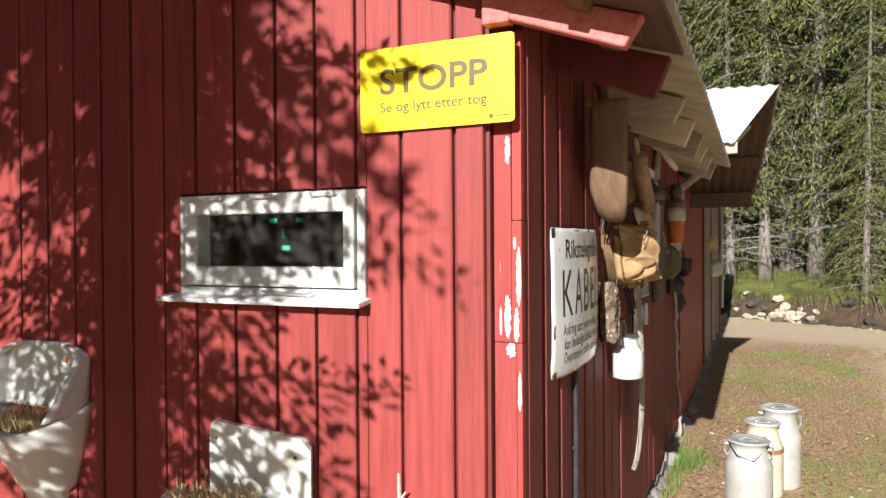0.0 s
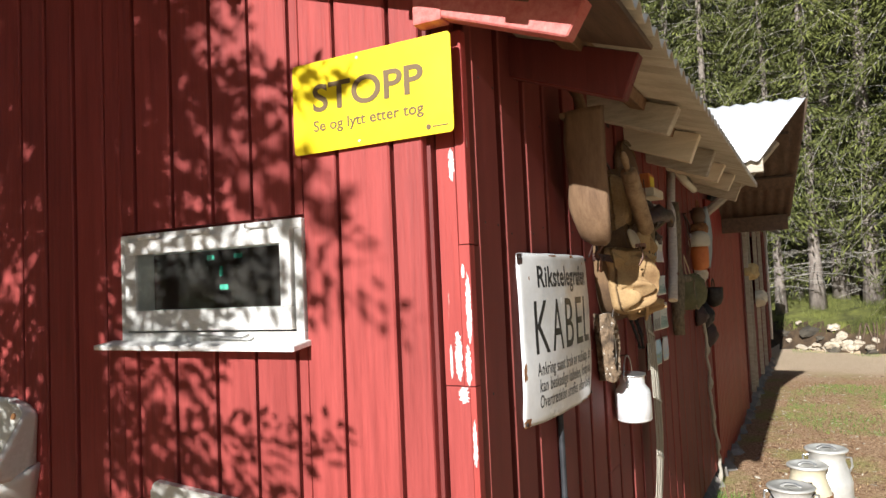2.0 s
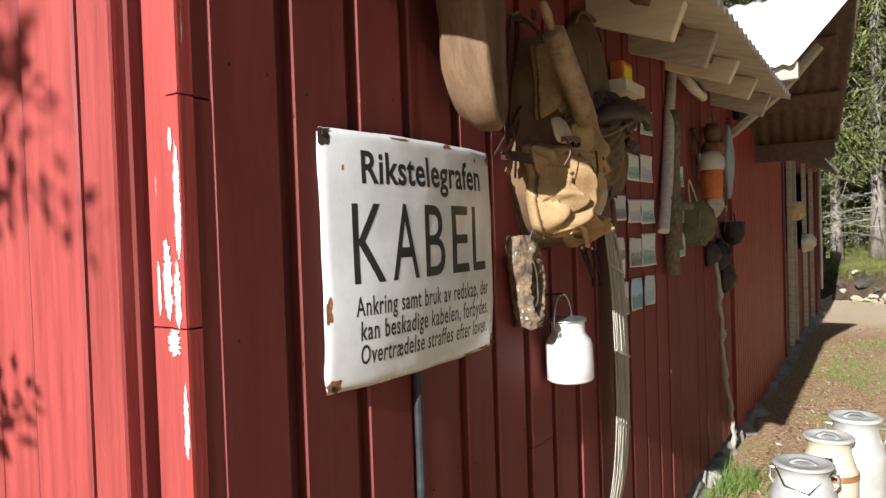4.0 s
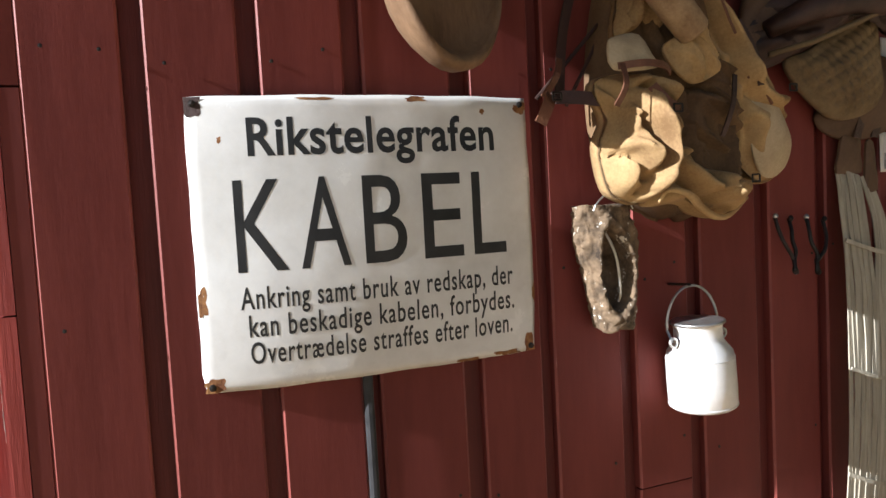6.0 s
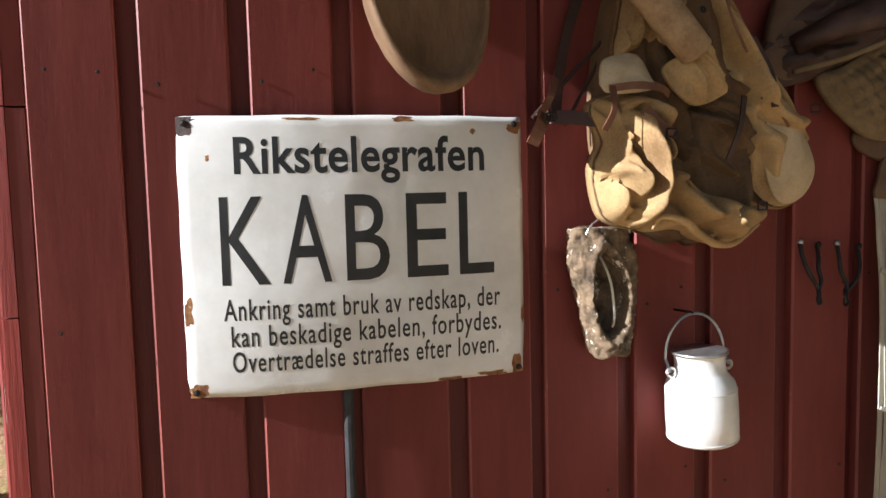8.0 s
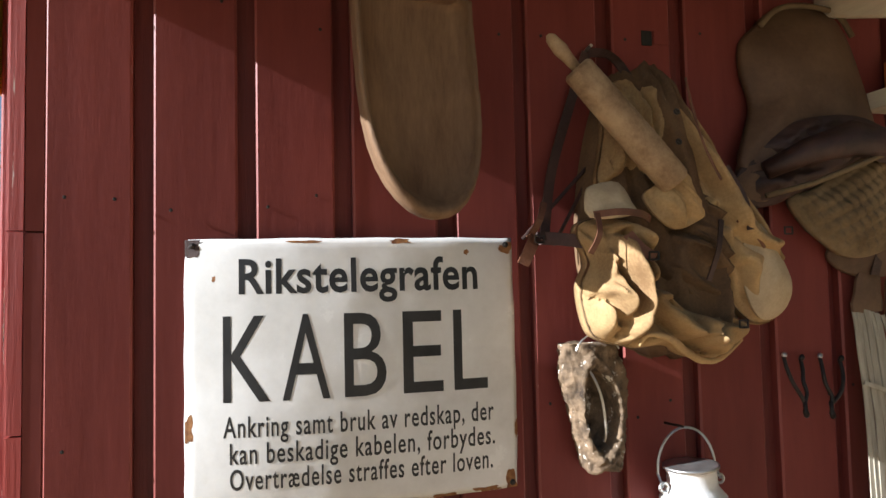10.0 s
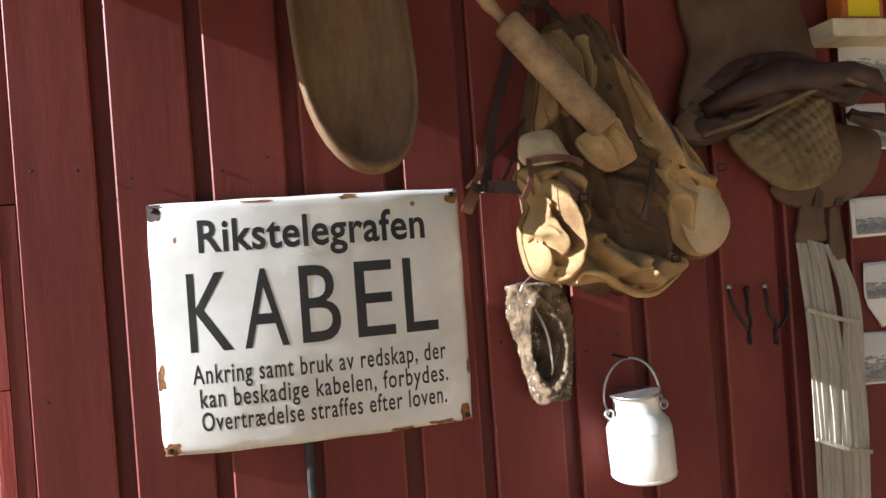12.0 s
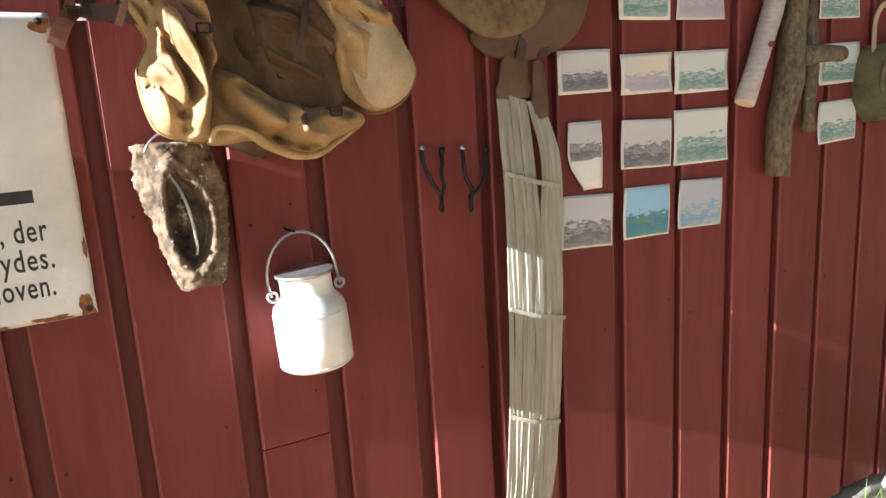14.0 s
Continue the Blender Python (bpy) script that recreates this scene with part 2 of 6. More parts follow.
M_PRINTS = {
    "grey": print_mat("grey_print", (0.62, 0.6, 0.6), (0.16, 0.15, 0.16), (0.4, 0.38, 0.39)),
    "lilac": print_mat("lilac_print", (0.72, 0.66, 0.55), (0.45, 0.41, 0.48), (0.56, 0.52, 0.58)),
    "teal": print_mat("teal_print", (0.7, 0.73, 0.68), (0.16, 0.3, 0.28), (0.5, 0.58, 0.54)),
    "blue": print_mat("blue_print", (0.35, 0.6, 0.78), (0.04, 0.24, 0.42), (0.16, 0.3, 0.12)),
    "coast": print_mat("coast_print", (0.5, 0.52, 0.6), (0.22, 0.42, 0.66), (0.62, 0.54, 0.38)),
}


def glass_mat():
    """Clear glass under a thin uneven pale film: dust, and reflected haze painted in."""
    m = bpy.data.materials.new("window_glass")
    m.use_nodes = True
    N, L = m.node_tree.nodes, m.node_tree.links
    b = N["Principled BSDF"]
    b.inputs["Base Color"].default_value = (0.9, 0.95, 0.93, 1)
    b.inputs["Roughness"].default_value = 0.03
    b.inputs["Transmission Weight"].default_value = 1.0
    b.inputs["IOR"].default_value = 1.45
    geo, n, r = N.new("ShaderNodeNewGeometry"), N.new("ShaderNodeTexNoise"), N.new("ShaderNodeMapRange")
    n.inputs["Scale"].default_value, n.inputs["Detail"].default_value = 9.0, 8.0
    L.new(geo.outputs["Position"], n.inputs["Vector"])
    L.new(n.outputs[0], r.inputs["Value"])
    r.inputs["From Min"].default_value, r.inputs["From Max"].default_value = 0.35, 0.8
    r.inputs["To Min"].default_value, r.inputs["To Max"].default_value = 0.004, 0.05
    dust_haze, mx = N.new("ShaderNodeBsdfDiffuse"), N.new("ShaderNodeMixShader")
    dust_haze.inputs["Color"].default_value = (0.5, 0.46, 0.4, 1)
    L.new(r.outputs[0], mx.inputs[0])
    L.new(b.outputs[0], mx.inputs[1])
    L.new(dust_haze.outputs[0], mx.inputs[2])
    L.new(mx.outputs[0], N["Material Output"].inputs["Surface"])
    return m


M_GLASS = glass_mat()


def ground_mat():
    """Trodden earth with needle litter, paler gravel, and patches of thin grass."""
    m = bpy.data.materials.new("yard_ground")
    m.use_nodes = True
    N, L = m.node_tree.nodes, m.node_tree.links
    geo = N.new("ShaderNodeNewGeometry")

    def tex(scale, detail=8.0, rough=0.65):
        n = N.new("ShaderNodeTexNoise")
        n.inputs["Scale"].default_value, n.inputs["Detail"].default_value, n.inputs["Roughness"].default_value = scale, detail, rough
        L.new(geo.outputs["Position"], n.inputs["Vector"])
        return n.outputs[0]

    def ramp(v, *stops):
        r = N.new("ShaderNodeValToRGB")
        e = r.color_ramp.elements
        e[0].position, e[0].color = stops[0][0], (*stops[0][1], 1)
        e[1].position, e[1].color = stops[-1][0], (*stops[-1][1], 1)
        for p, c in stops[1:-1]:
            k = e.new(p)
            k.color = (*c, 1)
        L.new(v, r.inputs[0])
        return r.outputs[0]

    def mix(f, x, y):
        n = N.new("ShaderNodeMix")
        n.data_type = "RGBA"
        for k, v in ((0, f), (6, x), (7, y)):
            L.new(v, n.inputs[k])
        return n.outputs[2]

    litter = ramp(tex(38), (0.3, (0.12, 0.06, 0.03)), (0.48, (0.4, 0.24, 0.13)), (0.7, (0.7, 0.52, 0.33)))
    gravel = ramp(tex(60), (0.3, (0.3, 0.2, 0.12)), (0.5, (0.58, 0.44, 0.29)), (0.72, (0.78, 0.64, 0.47)))
    grass = ramp(tex(55), (0.3, (0.14, 0.14, 0.04)), (0.5, (0.34, 0.31, 0.1)), (0.72, (0.6, 0.5, 0.24)))
    sep = N.new("ShaderNodeSeparateXYZ")
    L.new(geo.outputs["Position"], sep.inputs[0])
    def blend(value, lo, hi, wobble):
        """0 to 1 across an uneven edge."""
        r, w = N.new("ShaderNodeMapRange"), N.new("ShaderNodeMath")
        r.inputs["From Min"].default_value, r.inputs["From Max"].default_value = lo + wobble / 2, hi + wobble / 2
        w.operation = "MULTIPLY_ADD"
        w.inputs[1].default_value = wobble
        L.new(tex(0.8), w.inputs[0])
        L.new(value, w.inputs[2])
        L.new(w.outputs[0], r.inputs["Value"])
        return r.outputs[0]

    road = N.new("ShaderNodeMath")
    road.operation = "MAXIMUM"
    L.new(blend(sep.outputs["X"], 1.6, 2.5, 1.2), road.inputs[0])
    L.new(blend(sep.outputs["Y"], 9.8, 11.2, 1.6), road.inputs[1])
    c = mix(road.outputs[0], litter, gravel)
    g = ramp(tex(1.1), (0.5, (0, 0, 0)), (0.6, (0.85, 0.85, 0.85)))
    keep = N.new("ShaderNodeMix")
    keep.data_type = "RGBA"
    keep.inputs[7].default_value = (0, 0, 0, 1)
    L.new(road.outputs[0], keep.inputs[0])
    L.new(g, keep.inputs[6])
    c = mix(keep.outputs[2], c, grass)
    L.new(c, N["Principled BSDF"].inputs["Base Color"])
    N["Principled BSDF"].inputs["Roughness"].default_value = 0.95
    N["Principled BSDF"].inputs["Specular IOR Level"].default_value = 0.15
    b = N.new("ShaderNodeBump")
    b.inputs["Strength"].default_value, b.inputs["Distance"].default_value = 0.7, 0.03
    L.new(tex(40), b.inputs["Height"])
    L.new(b.outputs[0], N["Principled BSDF"].inputs["Normal"])
    return m


M_GROUND = ground_mat()
M_MOSS = mat("moss_and_forest_floor", (0.035, 0.034, 0.01), (0.22, 0.23, 0.045), 0.95, 2.4, bump=0.8, fine=14, rand=0.0)


# ---- builders ----
def place(ob):
    """The pose in the world of an object that was just made."""
    m = ob.matrix_basis.copy()
    while ob.parent:
        m = ob.parent.matrix_basis @ ob.matrix_parent_inverse @ m
        ob = ob.parent
    return m


def thing(name, at, label, category, group="", kind=""):
    ob = new(name)
    ob.empty_display_size = 0.05
    ob.location = at
    ob.matrix_basis = Matrix.Translation(at)
    return tagged(ob, label, category, group, kind)


def part(name, bm, material, parent=None, label="", smooth=False):
    me = bpy.data.meshes.new(name)
    bmesh.ops.recalc_face_normals(bm, faces=bm.faces)
    bm.to_mesh(me)
    bm.free()
    if smooth:
        for p in me.polygons:
            p.use_smooth = True
    return put(name, me, material, parent, label)


def put(name, me, material, parent=None, label="", m=None):
    if material is not None and not me.materials:
        me.materials.append(material)
    ob = new(name, me)
    if m is not None:
        ob.matrix_basis = m
    if parent is not None:
        ob.parent = parent
        ob.matrix_parent_inverse = place(parent).inverted()
    return tagged(ob, label)


def box(bm, c, s, bevel=0.0, m=None):
    """A box of size s round c, turned by m about c."""
    g = bmesh.ops.create_cube(bm, size=1.0)
    mm = Matrix.Translation(c) @ (m or Matrix()) @ Matrix.Diagonal((*s, 1))
    bmesh.ops.transform(bm, matrix=mm, verts=g["verts"])
    if bevel:
        es = {e for v in g["verts"] for e in v.link_edges}
        bmesh.ops.bevel(bm, geom=list(es), offset=bevel, segments=2, affect="EDGES", profile=0.6)


def one_box(c, s, bevel=0.0, m=None):
    bm = bmesh.new()
    box(bm, c, s, bevel, m)
    return bm


def loft(bm, rings, caps=True, closed=True):
    """Skins rings of points."""
    vs = [[bm.verts.new(p) for p in r] for r in rings]
    n = len(rings[0])
    for a, b in zip(vs, vs[1:]):
        for i in range(n if closed else n - 1):
            j = (i + 1) % n
            try:
                bm.faces.new((a[i], a[j], b[j], b[i]))
            except ValueError:
                pass
    if caps and closed:
        bm.faces.new(vs[0][::-1])
        bm.faces.new(vs[-1])
    return vs


def tube(bm, pts, r, seg=8, wobble=0.0):
    """A round rod along points; r: one radius or one a point."""
    pts = [Vector(p) for p in pts]
    rings = []
    up = Vector((0.13, 0.31, 0.94)).normalized()
    for i, p in enumerate(pts):
        d = (pts[min(i + 1, len(pts) - 1)] - pts[max(i - 1, 0)]).normalized()
        if abs(d.dot(up)) > 0.95:
            a = d.cross(Vector((1, 0, 0))).normalized()
        else:
            a = d.cross(up).normalized()
        b = d.cross(a)
        rad = r[i] if isinstance(r, (list, tuple)) else r
        ring = []
        for k in range(seg):
            w = 2 * math.pi * k / seg
            q = rad * (1 + wobble * noise.noise(p * 25 + Vector((math.cos(w), math.sin(w), 0))))
            ring.append(p + a * math.cos(w) * q + b * math.sin(w) * q)
        if rings and (ring[0] - rings[-1][0]).length > (ring[seg // 2] - rings[-1][0]).length + rad:
            ring = ring[seg // 2:] + ring[:seg // 2]
        rings.append(ring)
    loft(bm, rings)


def one_tube(pts, r, seg=8, wobble=0.0):
    bm = bmesh.new()
    tube(bm, pts, r, seg, wobble)
    return bm


def arc(c, r, a0, a1, n, u=(0, 1, 0), v=(0, 0, 1), rv=None):
    """Points of an arc round c in the plane of u and v, from a0 to a1 degrees."""
    c, u, v = Vector(c), Vector(u), Vector(v)
    return [c + u * r * math.cos(radians(a0 + (a1 - a0) * i / n)) + v * (rv or r) * math.sin(radians(a0 + (a1 - a0) * i / n)) for i in range(n + 1)]


def lathe(bm, profile, c, seg=40, m=None):
    c = Vector(c)
    rings = []
    for r, z in profile:
        ring = [Vector((r * math.cos(2 * math.pi * k / seg), r * math.sin(2 * math.pi * k / seg), z)) for k in range(seg)]
        rings.append([c + (m.to_3x3() @ p if m else p) for p in ring])
    loft(bm, rings)


def one_lathe(profile, c, seg=40, m=None):
    bm = bmesh.new()
    lathe(bm, profile, c, seg, m)
    return bm


def lettering(text, material, parent, m, width, height, name="lettering", space=1.0, depth=0.0006, bold=0.0):
    """A line of raised letters, fitted to a width and cap height, its lower left corner at the pose m."""
    cu = bpy.data.curves.new(name, "FONT")
    cu.body, cu.extrude, cu.space_character, cu.resolution_u = text, 0.5, space, 4
    cu.offset = bold
    tmp = new("tmp", cu)
    dg = bpy.context.evaluated_depsgraph_get()
    me = bpy.data.meshes.new_from_object(tmp.evaluated_get(dg))
    bpy.data.objects.remove(tmp)
    xs = [v.co.x for v in me.vertices]
    caps = [v.co.y for v in me.vertices]
    cap = 0.69
    x0, x1 = min(xs), max(xs)
    for v in me.vertices:
        v.co = Vector(((v.co.x - x0) / (x1 - x0) * width, v.co.y / cap * height, v.co.z * depth * 2))
    me.materials.clear()
    return put(name, me, material, parent, "", m)


def unit_board():
    """A board 1 x 1 x 1 standing on z = 0, with eased long edges; its face looks to +x."""
    bm = bmesh.new()
    prof = [(0, -0.5), (0.82, -0.5), (1, -0.47), (1, 0.47), (0.82, 0.5), (0, 0.5)]
    loft(bm, [[(x, y, z) for x, y in prof] for z in (0, 1)])
    me = bpy.data.meshes.new("board")
    bmesh.ops.recalc_face_normals(bm, faces=bm.faces)
    bm.to_mesh(me)
    bm.free()
    return me


def board_mesh(material, worn=None):
    me = unit_board()
    me.materials.append(material)
    if worn:
        me.materials.append(worn)
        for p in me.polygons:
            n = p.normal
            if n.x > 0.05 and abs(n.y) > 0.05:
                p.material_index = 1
    return me


# ---- the house: shell ----
ROOF_Z = lambda x: 2.228 + 0.33 * (0.455 - x)
WX0, WX1, WZ0, WZ1 = -1.235, -0.475, 1.475, 1.82   # window opening in the front wall
HOUSE_L, HOUSE_B = -6.0, 12.0

bm = bmesh.new()
T = 0.12
for x0, x1, z0, z1 in ((HOUSE_L, WX0, 0.1, 2.36), (WX0, WX1, 0.1, WZ0), (WX0, WX1, WZ1, 2.36), (WX1, -0.07, 0.1, 2.36)):
    box(bm, ((x0 + x1) / 2, T / 2, (z0 + z1) / 2), (x1 - x0, T, z1 - z0))
loft(bm, [[(0.0, y, 2.36), (0.0, y, ROOF_Z(0) - 0.02), (-3.0, y, ROOF_Z(-3) - 0.02), (-6.0, y, ROOF_Z(0) - 0.02), (-6.0, y, 2.36)] for y in (0.0, T)])
wall_front = part("wall_front", bm, M_RED_DARK)
tagged(wall_front, "red painted vertical board cladding, weathered and sunlit", "wall", kind="structure")
DOOR_Y = (7.3, 11.3)
bm = bmesh.new()
for y0, y1, z0, z1 in ((0.045, DOOR_Y[0], 0.1, 2.38), (DOOR_Y[1], HOUSE_B, 0.1, 2.38), (*DOOR_Y, 2.2, 2.38), (*DOOR_Y, 0.1, 1.15)):
    box(bm, (-T / 2, (y0 + y1) / 2, (z0 + z1) / 2), (T, y1 - y0, z1 - z0))
wall_side = part("wall_side", bm, M_RED_DARK)
tagged(wall_side, "dark red stained vertical board cladding hung with old things", "wall", kind="structure")
tagged(part("wall_back", one_box((-3, HOUSE_B + 0.06, 1.6), (6.0, 0.12, 3.2)), M_RED_DARK), "plain red back wall", "wall", kind="structure")
tagged(part("wall_left", one_box((-6.06, HOUSE_B / 2, 1.2), (0.12, HOUSE_B, 2.4)), M_RED_DARK), "plain red wall", "wall", kind="structure")
tagged(part("floor", one_box((-3, HOUSE_B / 2, 0.14), (5.8, HOUSE_B - 0.2, 0.06)), M_BROWN), "dark plank floor inside the house", "floor", kind="structure")


def corrugated(x0, x1, y0, y1, zf, pitch=0.105, amp=0.019):
    """A corrugated sheet whose waves run up the slope."""
    bm = bmesh.new()
    n = int((y1 - y0) / pitch * 6)
    rows = []
    for x in (x0, (x0 + x1) / 2, x1):
        rows.append([(x, y0 + (y1 - y0) * i / n, zf(x) + amp * math.sin(2 * math.pi * (y1 - y0) * i / n / pitch)) for i in range(n + 1)])
    loft(bm, rows, caps=False, closed=False)
    return bm


roof = part("roof", corrugated(-3.0, 0.455, -0.25, 3.98, lambda x: ROOF_Z(x) + 0.012), M_ROOF, smooth=True)
rust_side = roof.modifiers.new("thickness", "SOLIDIFY")
rust_side.thickness, rust_side.offset, rust_side.material_offset = 0.004, 0.0, 1
roof.data.materials.append(M_ROOF_UNDER)
tagged(roof, "corrugated galvanised roof sheet with a wavy eave edge", "roof", kind="structure")
back_roof = part("roof_back", corrugated(-3.0, 0.3, 5.4, HOUSE_B + 0.3, lambda x: ROOF_Z(x) + 0.012), M_ROOF, smooth=True)
tagged(back_roof, "corrugated roof sheet over the far end", "roof", kind="structure")
left_roof = part("roof_left", corrugated(-6.5, -3.0, -0.25, HOUSE_B + 0.3, lambda x: ROOF_Z(-6 - x) + 0.012, 0.15), M_ROOF, smooth=True)
tagged(left_roof, "corrugated roof sheet on the far slope", "roof", kind="structure")
mid_roof = part("roof_middle", corrugated(-3.0, -0.1, 3.98, 5.4, lambda x: ROOF_Z(x) + 0.012), M_ROOF, smooth=True)
tagged(mid_roof, "corrugated roof sheet behind the porch", "roof", kind="structure")


def sloped_beam(x0, x1, y, h, th, drop=0.0, cut=0.05):
    """A rafter under the sheet from x0 to x1, its outer end cut aslant."""
    bm = bmesh.new()
    rings = []
    for yy in (y - th / 2, y + th / 2):
        rings.append([(x0, yy, ROOF_Z(x0) - drop), (x1, yy, ROOF_Z(x1) - drop), (x1 - cut, yy, ROOF_Z(x1) - drop - h), (x0, yy, ROOF_Z(x0) - drop - h)])
    loft(bm, rings)
    es = [e for e in bm.edges if e.calc_length() > 0.02]
    bmesh.ops.bevel(bm, geom=es, offset=0.004, segments=1, affect="EDGES")
    return bm


part("rafter", sloped_beam(-0.065, 0.376, -0.048, 0.078, 0.05, 0.026), M_PINK, roof, "sun-bleached red painted rafter with a notch")
part("rafter", sloped_beam(-0.05, 0.40, 0.36, 0.12, 0.05, 0.03), M_RED_DARK, roof, "dark red painted rafter")
for i, (y, h, m) in enumerate(((1.18, 0.1, M_GREY_WOOD), (1.79, 0.125, M_PALE_WOOD), (2.26, 0.13, M_GREY_WOOD), (2.82, 0.1, M_PALE_WOOD), (3.3, 0.1, M_PALE_WOOD), (3.88, 0.12, M_GREY_WOOD))):
    part("rafter", sloped_beam(-0.05, 0.37 - 0.01 * (i % 2), y, h, 0.05 if i else 0.06, 0.012), m, roof)
for x in (0.22, -0.7):
    m = Matrix.Rotation(math.atan(0.33), 4, "Y")
    part("purlin", one_box((x, 1.87, ROOF_Z(x) - 0.026), (0.06, 4.14, 0.044), 0.004, m), M_PALE_WOOD if x < 0 else M_OLD_WOOD, roof)
part("block", one_box((-0.024, -0.052, 2.283), (0.08, 0.05, 0.048), 0.006), M_PINK, roof, "sun-bleached red wooden block")
# soffit added to darken the overhang's underside: its shade is in the brown
part("soffit", one_box((0.17, 0.05, ROOF_Z(0.17) - 0.016), (0.56, 0.56, 0.012), 0.002, Matrix.Rotation(math.atan(0.33), 4, "Y")), M_BROWN, roof, "added lining under the front overhang, dark brown for its shade")
part("fascia", one_box((0.17, -0.01, 2.262), (0.32, 0.02, 0.05), 0.003, Matrix.Rotation(math.atan(0.33), 4, "Y")), M_RED_DARK, roof)

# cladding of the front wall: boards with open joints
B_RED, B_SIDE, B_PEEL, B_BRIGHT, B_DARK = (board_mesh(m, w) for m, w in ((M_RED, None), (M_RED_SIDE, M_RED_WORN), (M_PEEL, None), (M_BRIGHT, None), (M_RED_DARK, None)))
TURN_FRONT = Matrix.Rotation(radians(-90), 4, "Z")


def front_board(x0, x1, z0, z1, depth=0.022, me=None, y=0.0):
    m = Matrix.Translation(((x0 + x1) / 2, y, z0)) @ TURN_FRONT @ Matrix.Diagonal((depth, x1 - x0, z1 - z0, 1))
    put("board", me or B_RED, None, wall_front, "", m)


JOINTS = [-2.111, -1.946, -1.789, -1.639, -1.484, -1.322, -1.169, -0.996, -0.823, -0.665, -0.511, -0.351, -0.174, -0.074]
while JOINTS[0] > -5.7:
    JOINTS.insert(0, JOINTS[0] - 0.16 - 0.012 * (len(JOINTS) % 3))
rng = random.Random(4)
for x0, x1 in zip(JOINTS, JOINTS[1:]):
    d = 0.02 + 0.006 * rng.random()
    a, b = x0 + 0.007, x1 - 0.007
    top = ROOF_Z(b) - 0.03
    if b > WX0 + 0.01 and a < WX1 - 0.01:
        if b > WX1 + 0.01:
            front_board(WX1 + 0.002, b, 0.1, top, d)
        if a < WX0 - 0.01:
            front_board(a, WX0 - 0.002, 0.1, top, d)
        a, b = max(a, WX0 - 0.001), min(b, WX1 + 0.001)
        front_board(a, b, 0.1, WZ0 - 0.012, d)
        front_board(a, b, WZ1 + 0.01, top, d)
    else:
        front_board(a, b, 0.1, top, d)
CORNER = 0.045
front_board(-0.067, 0.003, 0.1, 1.357, 0.024, B_RED, CORNER)
front_board(-0.067, -0.012, 1.36, 2.31, 0.024, B_PEEL, CORNER)
front_board(-0.011, 0.02, 1.36, 1.712, 0.028, B_PEEL, CORNER)
front_board(-0.009, 0.02, 1.715, 2.26, 0.028, B_PEEL, CORNER)
front_board(0.004, 0.02, 0.1, 1.357, 0.028, B_PEEL, CORNER)

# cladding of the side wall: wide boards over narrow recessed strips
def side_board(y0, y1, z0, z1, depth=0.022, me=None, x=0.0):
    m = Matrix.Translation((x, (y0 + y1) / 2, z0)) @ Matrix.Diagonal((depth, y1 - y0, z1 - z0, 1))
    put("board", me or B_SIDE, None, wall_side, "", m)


side_board(0.0455, 0.077, 0.1, 1.71, 0.0195)
side_board(0.0455, 0.077, 1.714, 2.30, 0.018)
STRIPS = [(0.05, 0.077), (0.222, 0.257), (0.406, 0.439), (0.588, 0.623), (0.795, 0.834), (0.968, 0.998), (1.163, 1.2), (1.345, 1.385), (1.552, 1.59),
          (1.745, 1.775), (1.94, 1.966), (2.135, 2.169), (2.35, 2.372), (2.546, 2.575), (2.742, 2.769), (2.952, 2.975), (3.157, 3.18)]
while STRIPS[-1][1] < 4.3:
    STRIPS.append((STRIPS[-1][0] + 0.2, STRIPS[-1][1] + 0.2))
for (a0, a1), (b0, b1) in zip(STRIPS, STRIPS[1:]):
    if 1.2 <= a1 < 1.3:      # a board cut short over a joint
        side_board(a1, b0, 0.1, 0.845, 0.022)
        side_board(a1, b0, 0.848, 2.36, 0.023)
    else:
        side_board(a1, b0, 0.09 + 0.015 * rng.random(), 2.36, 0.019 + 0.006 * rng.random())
y = 4.47
while y < 7.25:
    side_board(y, y + 0.085, 0.0, 2.23 + 0.03 * (y - 4.5), 0.03, B_BRIGHT)
    y += 0.1
y = 7.37
while y < 11.8:
    side_board(y, y + 0.13, 0.12, 1.16 if y < 11.2 else 2.3, 0.02, B_SIDE)
    y += 0.16
for y in (DOOR_Y[0], DOOR_Y[1]):
    side_board(y - 0.05, y + 0.05, 0.1, 2.25, 0.05, B_DARK)
side_board(11.87, 12.0, 0.1, 2.3, 0.035, B_SIDE)

NAIL = bpy.data.meshes.new("nail")
bm = one_lathe([(0.0, 0.0), (0.0035, 0.0), (0.0035, 0.0012), (0.0, 0.0018)], (0, 0, 0), 7, Matrix.Rotation(radians(90), 4, "Y"))
bm.to_mesh(NAIL)
bm.free()
NAIL.materials.append(M_IRON)
nail_rng = random.Random(6)
for (a0, a1), (b0, b1) in zip(STRIPS, STRIPS[1:]):
    for z in (0.52, 0.93, 1.335, 1.76, 2.14):
        for y in (a1 + 0.028, b0 - 0.03):
            if nail_rng.random() < 0.55:
                put("nail", NAIL, None, wall_side, "", Matrix.Translation((0.0245, y + nail_rng.uniform(-0.01, 0.01), z + nail_rng.uniform(-0.03, 0.03))))

# foundation stones along the side wall and front
rng = random.Random(11)


